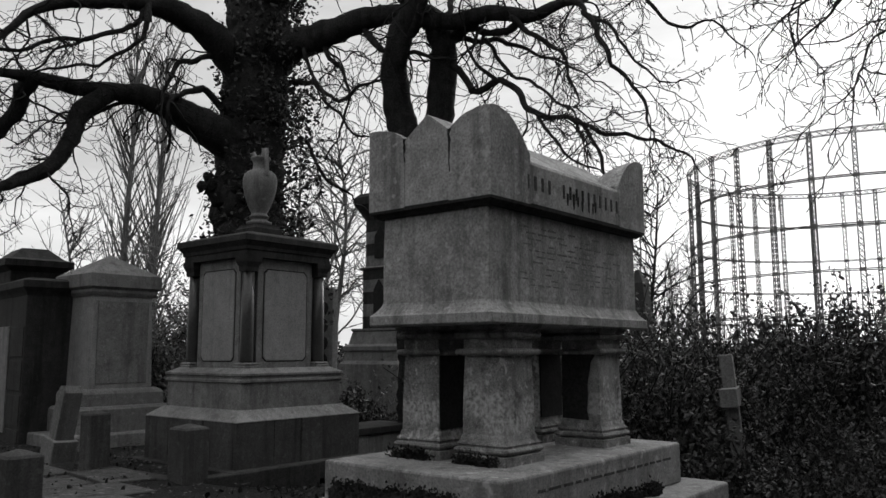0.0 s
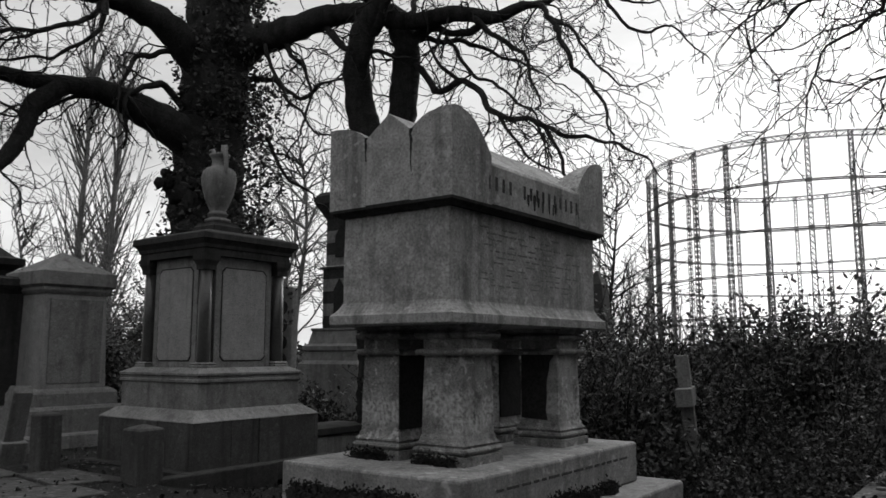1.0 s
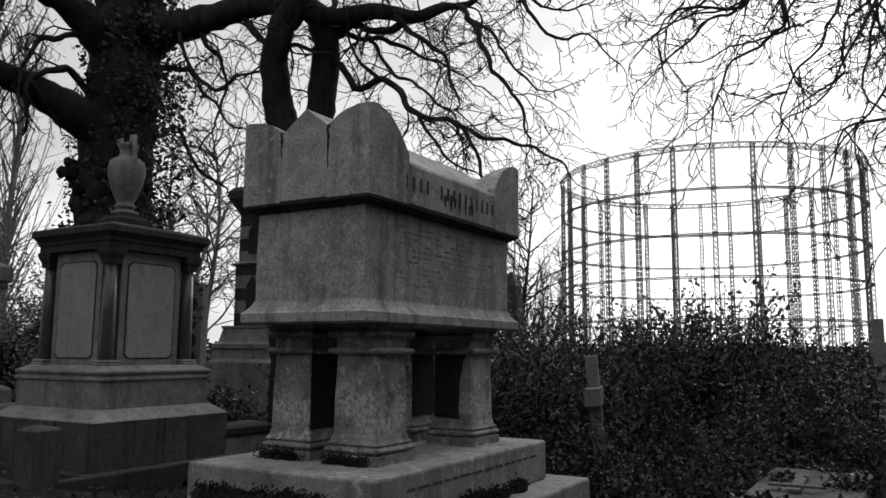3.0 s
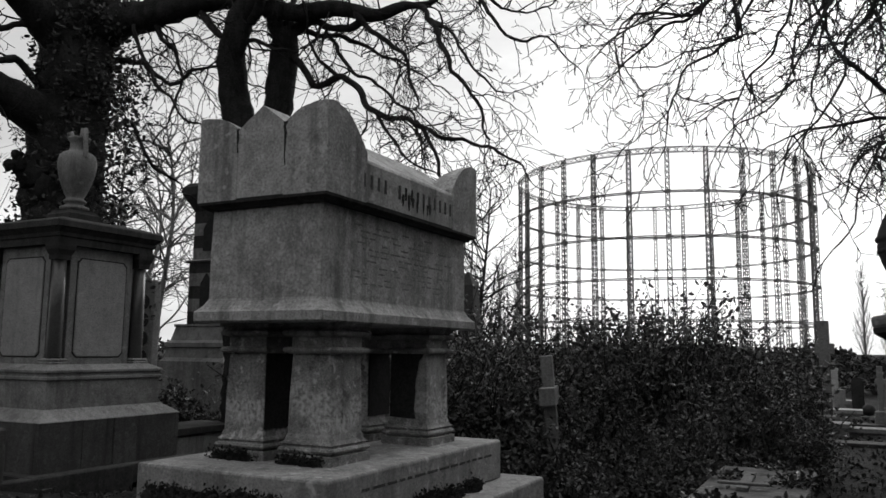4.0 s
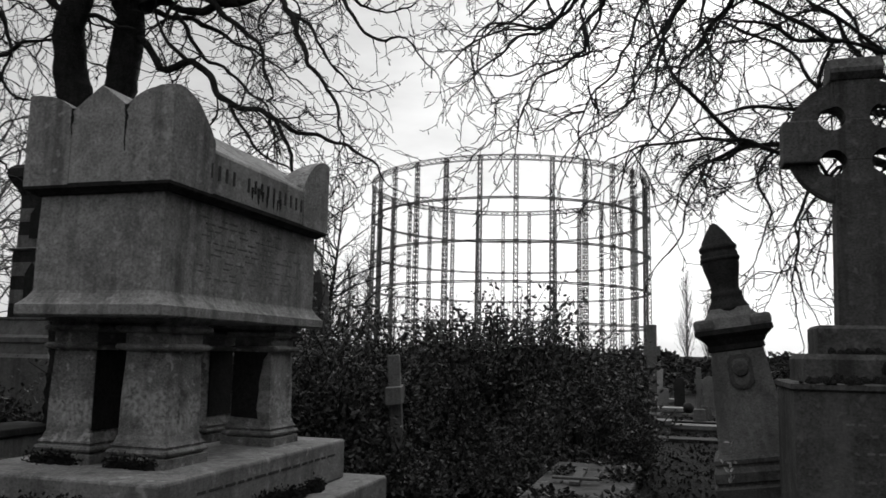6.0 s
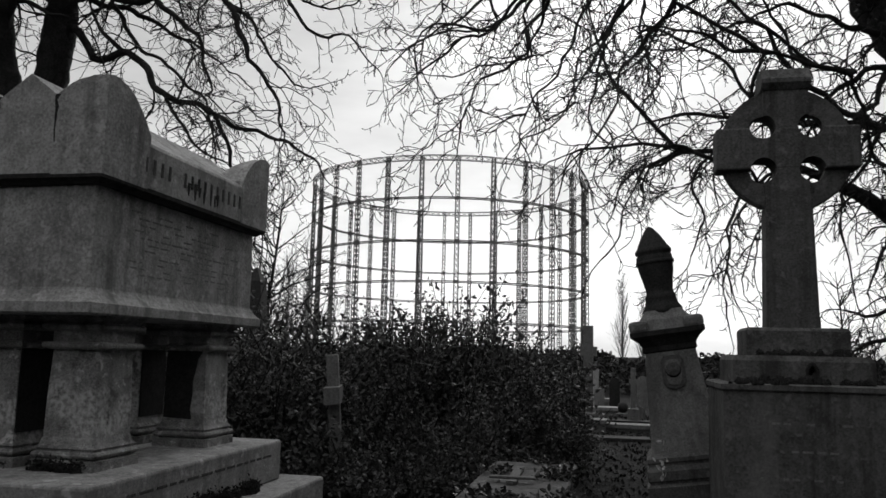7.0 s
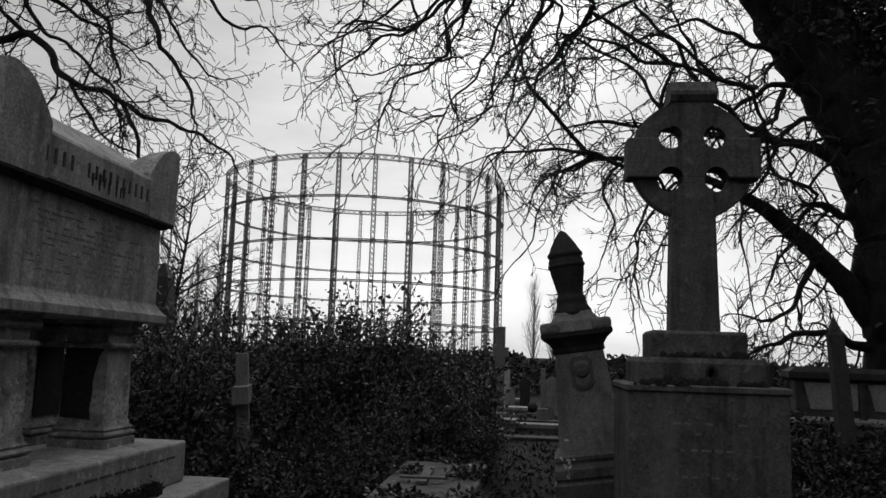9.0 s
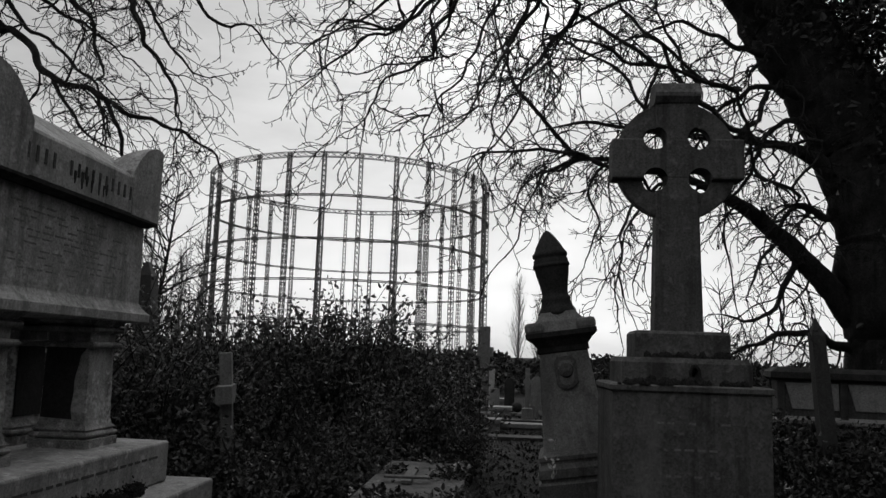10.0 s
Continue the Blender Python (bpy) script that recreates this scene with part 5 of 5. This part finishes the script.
leaning_tree.limb(((6.26, 5.30, 4.16, 0.028), (6.11, 5.76, 4.74, 0.023), (5.65, 5.87, 4.92, 0.018), (5.26, 6.05, 4.97, 0.013), (5.19, 6.48, 4.87, 0.008)), twigs=5, reach=1.1)
leaning_tree.limb(((6.10, 5.18, 3.30, 0.022), (6.05, 5.39, 3.10, 0.018), (5.88, 5.39, 2.74, 0.014), (5.79, 5.38, 2.34, 0.011), (5.88, 5.50, 2.02, 0.007)), twigs=6, reach=0.8)
leaning_tree.limb(((6.38, 5.15, 3.16, 0.022), (6.31, 5.39, 2.95, 0.017), (6.14, 5.40, 2.71, 0.012), (6.05, 5.40, 2.36, 0.007)), twigs=6, reach=0.8)
leaning_tree.limb(((7.14, 4.79, 3.55, 0.026), (7.10, 5.02, 3.35, 0.021), (6.95, 5.02, 2.98, 0.017), (6.93, 4.93, 2.56, 0.012), (7.10, 4.93, 2.29, 0.007)), twigs=6, reach=0.9)
leaning_tree.limb(((7.55, 4.52, 3.38, 0.026), (7.50, 4.79, 3.12, 0.020), (7.36, 4.78, 2.76, 0.013), (7.38, 4.63, 2.41, 0.007)), twigs=6, reach=0.9)
leaning_tree.limb(((7.66, 4.34, 3.88, 0.030), (7.57, 4.68, 3.91, 0.023), (7.26, 4.92, 3.82, 0.015), (7.10, 5.05, 3.47, 0.008)), twigs=6, reach=0.9)
for tree in (ivy_tree, twin_tree, leaning_tree):
    tree.finish()


def clothe(tree, paths, n, spread, size, seed, zmin=0.3, hang=0.0, name="ivy"):
    """Ivy leaves in clumps round the given limb paths."""
    rng = np.random.default_rng(seed)
    p = np.vstack([q for q in paths])
    p = p[p[:, 2] > zmin]
    c = p[rng.integers(0, len(p), n // 18)]
    d = rng.normal(size=(len(c), 3))
    d /= np.linalg.norm(d, axis=1)[:, None]
    c3 = c[:, :3] + d * (c[:, 3:4] * 1.0 + rng.uniform(0, spread, (len(c), 1)))
    k = rng.integers(0, len(c3), n)
    pts = c3[k] + rng.normal(size=(n, 3)) * 0.11 - np.column_stack([np.zeros((n, 2)), np.abs(rng.normal(size=n)) * hang])
    leaves(name, pts - tree.foot, size, IVY, tree.ob, "dark glossy ivy leaves", seed)


def burl():
    bm = bmesh.new()
    for x, y, z, r in ((-3.45, 13.2, 3.5, 0.40), (-3.52, 13.15, 3.95, 0.34), (-3.72, 12.95, 4.22, 0.19), (-3.86, 12.88, 4.36, 0.13), (-3.98, 12.82, 4.33, 0.09), (-3.90, 12.85, 4.50, 0.08)):
        own = bmesh.new()
        bmesh.ops.create_icosphere(own, subdivisions=3, radius=r)
        for v in own.verts:
            v.co *= 1 + 0.5 * noise.noise(v.co * (1.6 / r) + Vector((x, z, y)))
            v.co += Vector((x, y, z)) - Vector(ivy_tree.foot)
        bm = join(bm, own)
    part("burl", bm, BARK, ivy_tree.ob, "knobbly burl on the trunk", True)


burl()
clothe(ivy_tree, [ivy_tree.paths[0] + np.array((0.12, 0, 0, 0))], 20000, 0.22, 0.09, 51, hang=0.2)
clothe(ivy_tree, [ivy_tree.paths[0] + np.array((0.3, 0.05, 0, 0))], 9000, 0.48, 0.085, 54, hang=0.35)
clothe(leaning_tree, [leaning_tree.paths[0] + np.array((0.22, -0.38, 0, 0)), leaning_tree.paths[1]], 16000, 0.22, 0.10, 52, hang=0.1)
clothe(leaning_tree, [leaning_tree.paths[0] + np.array((0.6, -0.95, 0, 0.15))], 20000, 0.55, 0.11, 53, hang=0.2)


# ---- brambles and shrubs ----
def shrub(name, label, x0, x1, y0, y1, height, sprigs, per, size, seed, mat=LAUREL, hump=0.0, turn=0.0, at=(0, 0), low=0.5, loose=0.1, banked=False):
    """Arching stems that carry leaves along their length."""
    rng = np.random.default_rng(seed)
    ob = thing(name, label, "shrub", Matrix.Translation((at[0], at[1], 0)) @ pose(0, 0, 0, 0, 0, turn))
    stems, pts = [], []
    knots = rng.uniform((x0, y0), (x1, y1), (max(6, sprigs // 14), 2))
    tall = rng.uniform(0.72, 1.15, len(knots)) if loose > 0.07 else rng.uniform(0.85, 1.06, len(knots))
    for _ in range(sprigs):
        k = rng.integers(0, len(knots))
        x, y = knots[k] + rng.normal(size=2) * 0.16
        x, y = min(max(x, x0), x1), min(max(y, y0), y1)
        u, v = (x - x0) / (x1 - x0) * 2 - 1, (y - y0) / (y1 - y0) * 2 - 1
        dome = max(0.15, low + (1 - low) * math.exp(-(u - 0.1) ** 2 / 0.16) - 0.3 * max(0, u - 0.6) - 0.3 * abs(v) ** 2.2) * (1 + hump * math.sin(u * 9 + seed) * math.cos(v * 5))
        h = height * dome * tall[k] * rng.uniform(0.35, 1.0)
        n = 7
        s = np.linspace(0, 1, n)
        lean = np.clip(rng.normal(size=2), -1.2, 1.2) * (0.3 if loose > 0.07 else 0.16) * h
        p = np.stack([x + lean[0] * s ** 2, y + lean[1] * s ** 2, h * s - 0.12 * h * s ** 3], 1) + rng.normal(size=(n, 3)) * 0.02
        if banked:
            w0 = ob.matrix_basis @ Vector((x, y, 0))
            p[:, 2] += ground_z(w0.x, w0.y)
        stems.append((p, 0.013 - 0.008 * s, 3))
        f = rng.uniform(0.2, 1.0, per) ** 0.8
        i = np.minimum((f * (n - 1)).astype(int), n - 2)
        w = (f * (n - 1) - i)[:, None]
        pts.append(p[i] * (1 - w) + p[i + 1] * w + rng.normal(size=(per, 3)) * np.array((loose, loose, loose * 0.7)))
    v, q = tube_arrays(stems)
    quads("stems", v, q, TWIG, ob, kind="stuff")
    leaves("foliage", np.vstack(pts), size, mat, ob, seed=seed, up=0.25)
    return ob


shrub("bramble_thicket", "broad dark evergreen bramble thicket among the graves", -2.5, 2.1, -1.9, 2.2, 2.85, 980, 96, 0.048, 61, hump=0.12, turn=-27, at=(4.9, 10.2), low=0.68)
shrub("tall_laurel_shoots", "tall leafy evergreen shoots standing out of the thicket", -1.6, 2.3, -0.8, 0.8, 3.35, 460, 56, 0.07, 67, turn=-27, at=(4.9, 10.0), low=0.74, loose=0.055)
shrub("bramble_fringe", "low dark bramble growth at the foot of the thicket", -2.4, 1.4, -0.75, 0.8, 1.1, 400, 70, 0.047, 62, hump=0.15, turn=-27, at=(4.1, 8.6))
shrub("ivy_bush", "dark ivy bush beside the raised sarcophagus", -2.2, 1.6, -0.8, 0.9, 2.75, 560, 72, 0.055, 63, turn=-15, at=(2.1, 9.6), low=0.85)
shrub("ivy_bush", "dark ivy bush behind the raised sarcophagus", -1.2, 1.2, -0.5, 0.5, 2.7, 150, 80, 0.075, 71, mat=IVY, turn=-10, at=(1.7, 12.0), low=0.95)
shrub("sparse_saplings", "thin sparse saplings beside the bramble thicket", -1.3, 0.8, -0.4, 0.4, 3.1, 190, 14, 0.06, 69, turn=-18, at=(3.2, 10.6), low=0.9, loose=0.04)
shrub("ground_ivy", "low dark ivy covering the ground round the graves", -2.2, 2.6, -1.0, 1.6, 0.34, 420, 44, 0.055, 70, mat=IVY, turn=TURN, at=(8.7, 3.9), low=0.95, banked=True)
shrub("bramble_clump", "small dark bramble clump before a stone cross", -0.55, 0.5, -0.3, 0.35, 1.15, 70, 60, 0.055, 68, turn=-20, at=(2.86, 7.95))
shrub("low_shrub", "low dark shrub at the foot of the tower monument", -0.9, 0.7, -0.6, 0.6, 1.35, 120, 40, 0.08, 64, mat=IVY, at=(-1.4, 14.0))
shrub("evergreen_shrub", "haze-paled evergreen shrub behind the tombs", -1.7, 1.6, -1.0, 1.0, 4.9, 300, 120, 0.085, 65, mat=HAZE_EVERGREEN, at=(-7.3, 20.8), low=0.9)
shrub("evergreen_shrub", "haze-paled evergreen shrub far behind", -2.5, 2.4, -1.0, 1.0, 2.6, 160, 90, 0.12, 66, mat=HAZE_EVERGREEN, at=(17.5, 13.5))


# ---- far bare trees ----
def bare_tree(x, y, h, seed, mat=TWIG, spread=0.55, level=3, upright=False, wide=0.22, label="bare grey winter tree far behind the graves"):
    rng = np.random.default_rng(seed)
    ob = thing("bare_tree", label, "tree", pose(x, y, 0), "far trees")
    r = h * (0.0085 if upright else 0.009)
    w = h * (0.006 if upright else 0.03)
    p = spline(((0, 0, -0.2, r * 1.3), (rng.normal() * w, rng.normal() * w, h * 0.3, r), (rng.normal() * w, 0, h * 0.65, r * 0.6), (rng.normal() * w, 0, h * 0.95, r * 0.2)), 0.3, 0.05, seed)
    v, q = tube_arrays([(p[:, :3], p[:, 3], 8)])
    quads("trunk", v, q, mat, ob)
    out = []
    for _ in range(95 if upright else 38):
        i = int(rng.uniform(0.12 if upright else 0.28, 0.97) * (len(p) - 1))
        a = rng.uniform(0, 2 * math.pi)
        k = wide if upright else spread * 1.7
        size = h * (0.36 if upright else 0.5) * rng.uniform(0.5, 1.1) * (1.15 - 0.75 * i / len(p))
        if upright:
            grow(rng, p[i, :3], (k * math.cos(a), k * math.sin(a), 1.0), size, r * 0.3, 1, out, 0.035, -0.05, 0.03, 16.0 / h, h * 0.03, h * 0.0006)
        else:
            grow(rng, p[i, :3], (k * math.cos(a), k * math.sin(a), 0.9), size, r * 0.4, 2, out, 0.13, 0.01, 0.08, 15.0 / h, h * 0.02, h * 0.0009)
    v, q = tube_arrays(out)
    quads("twigs", v, q, mat, ob, kind="stuff")


# most far trees wear the pale bark that carries the haze
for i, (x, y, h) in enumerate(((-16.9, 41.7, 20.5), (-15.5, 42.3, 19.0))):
    bare_tree(x, y, h, 100 + i, HAZEBARK, upright=True, wide=0.5, label="tall bare Lombardy poplar far behind the graves")
bare_tree(-2.74, 19.8, 7.6, 110, HAZEBARK)
bare_tree(-1.6, 24.0, 7.5, 111, HAZEBARK)
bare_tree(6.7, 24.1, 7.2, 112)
bare_tree(-15.1, 31.6, 8.6, 113, HAZEBARK)
bare_tree(-19.5, 33.3, 9.0, 114, HAZEBARK)
bare_tree(-12.0, 33.0, 7.0, 115, HAZEBARK)
bare_tree(16.7, 57.6, 8.5, 116, HAZEBARK, upright=True)
bare_tree(18.2, 57.6, 7.5, 117, HAZEBARK, upright=True)
bare_tree(45.2, 53.5, 8.8, 118, HAZEBARK, upright=True, wide=0.4)
bare_tree(46.6, 52.5, 7.5, 119, HAZEBARK, upright=True, wide=0.4)
bare_tree(-8.0, 36.0, 8.0, 120, HAZEBARK)
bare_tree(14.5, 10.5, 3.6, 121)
bare_tree(0.8, 30.0, 9.0, 122, HAZEBARK)
bare_tree(-3.9, 26.0, 8.0, 123, HAZEBARK)
bare_tree(-5.2, 30.0, 9.5, 124, HAZEBARK)
bare_tree(8.4, 33.0, 8.0, 125, HAZEBARK)
bare_tree(11.0, 36.0, 7.0, 126, HAZEBARK)


def hedge():
    rng = np.random.default_rng(77)
    n = 26000
    a = np.radians(rng.uniform(-68, 42, n))
    d = rng.uniform(34, 39, n)
    top = 1.72 + 0.16 * np.sin(a * 19) + 0.14 * np.sin(a * 47 + 1)
    z = top * rng.uniform(0, 1, n) ** 0.7
    h = leaves("far_hedge", np.column_stack([d * -np.sin(a), d * np.cos(a), z]), 0.25, HEDGE, None, "", 78)
    tagged(h, "long grey far hedge closing the cemetery", "hedge")


hedge()


def shade_belt():
    """Dark leaves added out of view behind the path, to block sky light."""
    rng = np.random.default_rng(79)
    n = 22000
    a = np.radians(rng.uniform(60, 280, n))
    d = rng.uniform(13, 17, n)
    # the top rises towards the right, to cut more light on that side
    top = 3.4 + 3.6 * smooth01(110, 165, np.degrees(a)) + 8.0 * smooth01(170, 235, np.degrees(a)) + 1.6 * np.sin(a * 9) + 1.2 * np.sin(a * 23 + 1)
    z = top * rng.uniform(0, 1, n)
    h = leaves("evergreen_belt", np.column_stack([d * -np.sin(a), d * np.cos(a), z]), 0.9, HEDGE, None, "", 80)
    tagged(h, "unseen belt of dark leaves added to hold back light", "trees")


shade_belt()


# ---- fallen leaves and grass ----
def dry_flowers():
    rng = np.random.default_rng(95)
    p = np.array((4.47, 4.83, 0.74)) + rng.normal(size=(14, 3)) * np.array((0.02, 0.02, 0.10))
    f = leaves("dry_flowers", p, 0.045, WHITE, None, "", 96, up=0.8)
    tagged(f, "bunch of pale dried leaves at a pillar's foot", "flowers")


dry_flowers()


def litter():
    rng = np.random.default_rng(90)
    n = 26000
    a = np.radians(rng.uniform(-75, 40, n))
    d = 3.0 + 15 * rng.uniform(0, 1, n) ** 0.7
    x, y = -d * np.sin(a), d * np.cos(a)
    keep = (x > -2) | (rng.uniform(size=n) < 0.7)
    x, y = x[keep], y[keep]
    n = len(x)
    w = leaves("fallen_leaves", np.column_stack([x, y, ground_z(x, y) + rng.uniform(0.01, 0.04, n)]), 0.042, LITTER, None, "", 91, flat=0.75)
    tagged(w, "scattered dead leaves on the cemetery ground", "leaves")
    n = 30000
    a = np.radians(rng.uniform(-75, 40, n))
    d = 3.0 + 20 * rng.uniform(0, 1, n) ** 0.8
    x, y = -d * np.sin(a), d * np.cos(a)
    keep = (x > -2) | (rng.uniform(size=n) < 0.25)
    x, y = x[keep], y[keep]
    w = leaves("grass", np.column_stack([x, y, ground_z(x, y) - 0.01]), 0.07, MOSS, None, "", 92, up=1.6)
    tagged(w, "short rough dark grass between the graves", "grass")


litter()
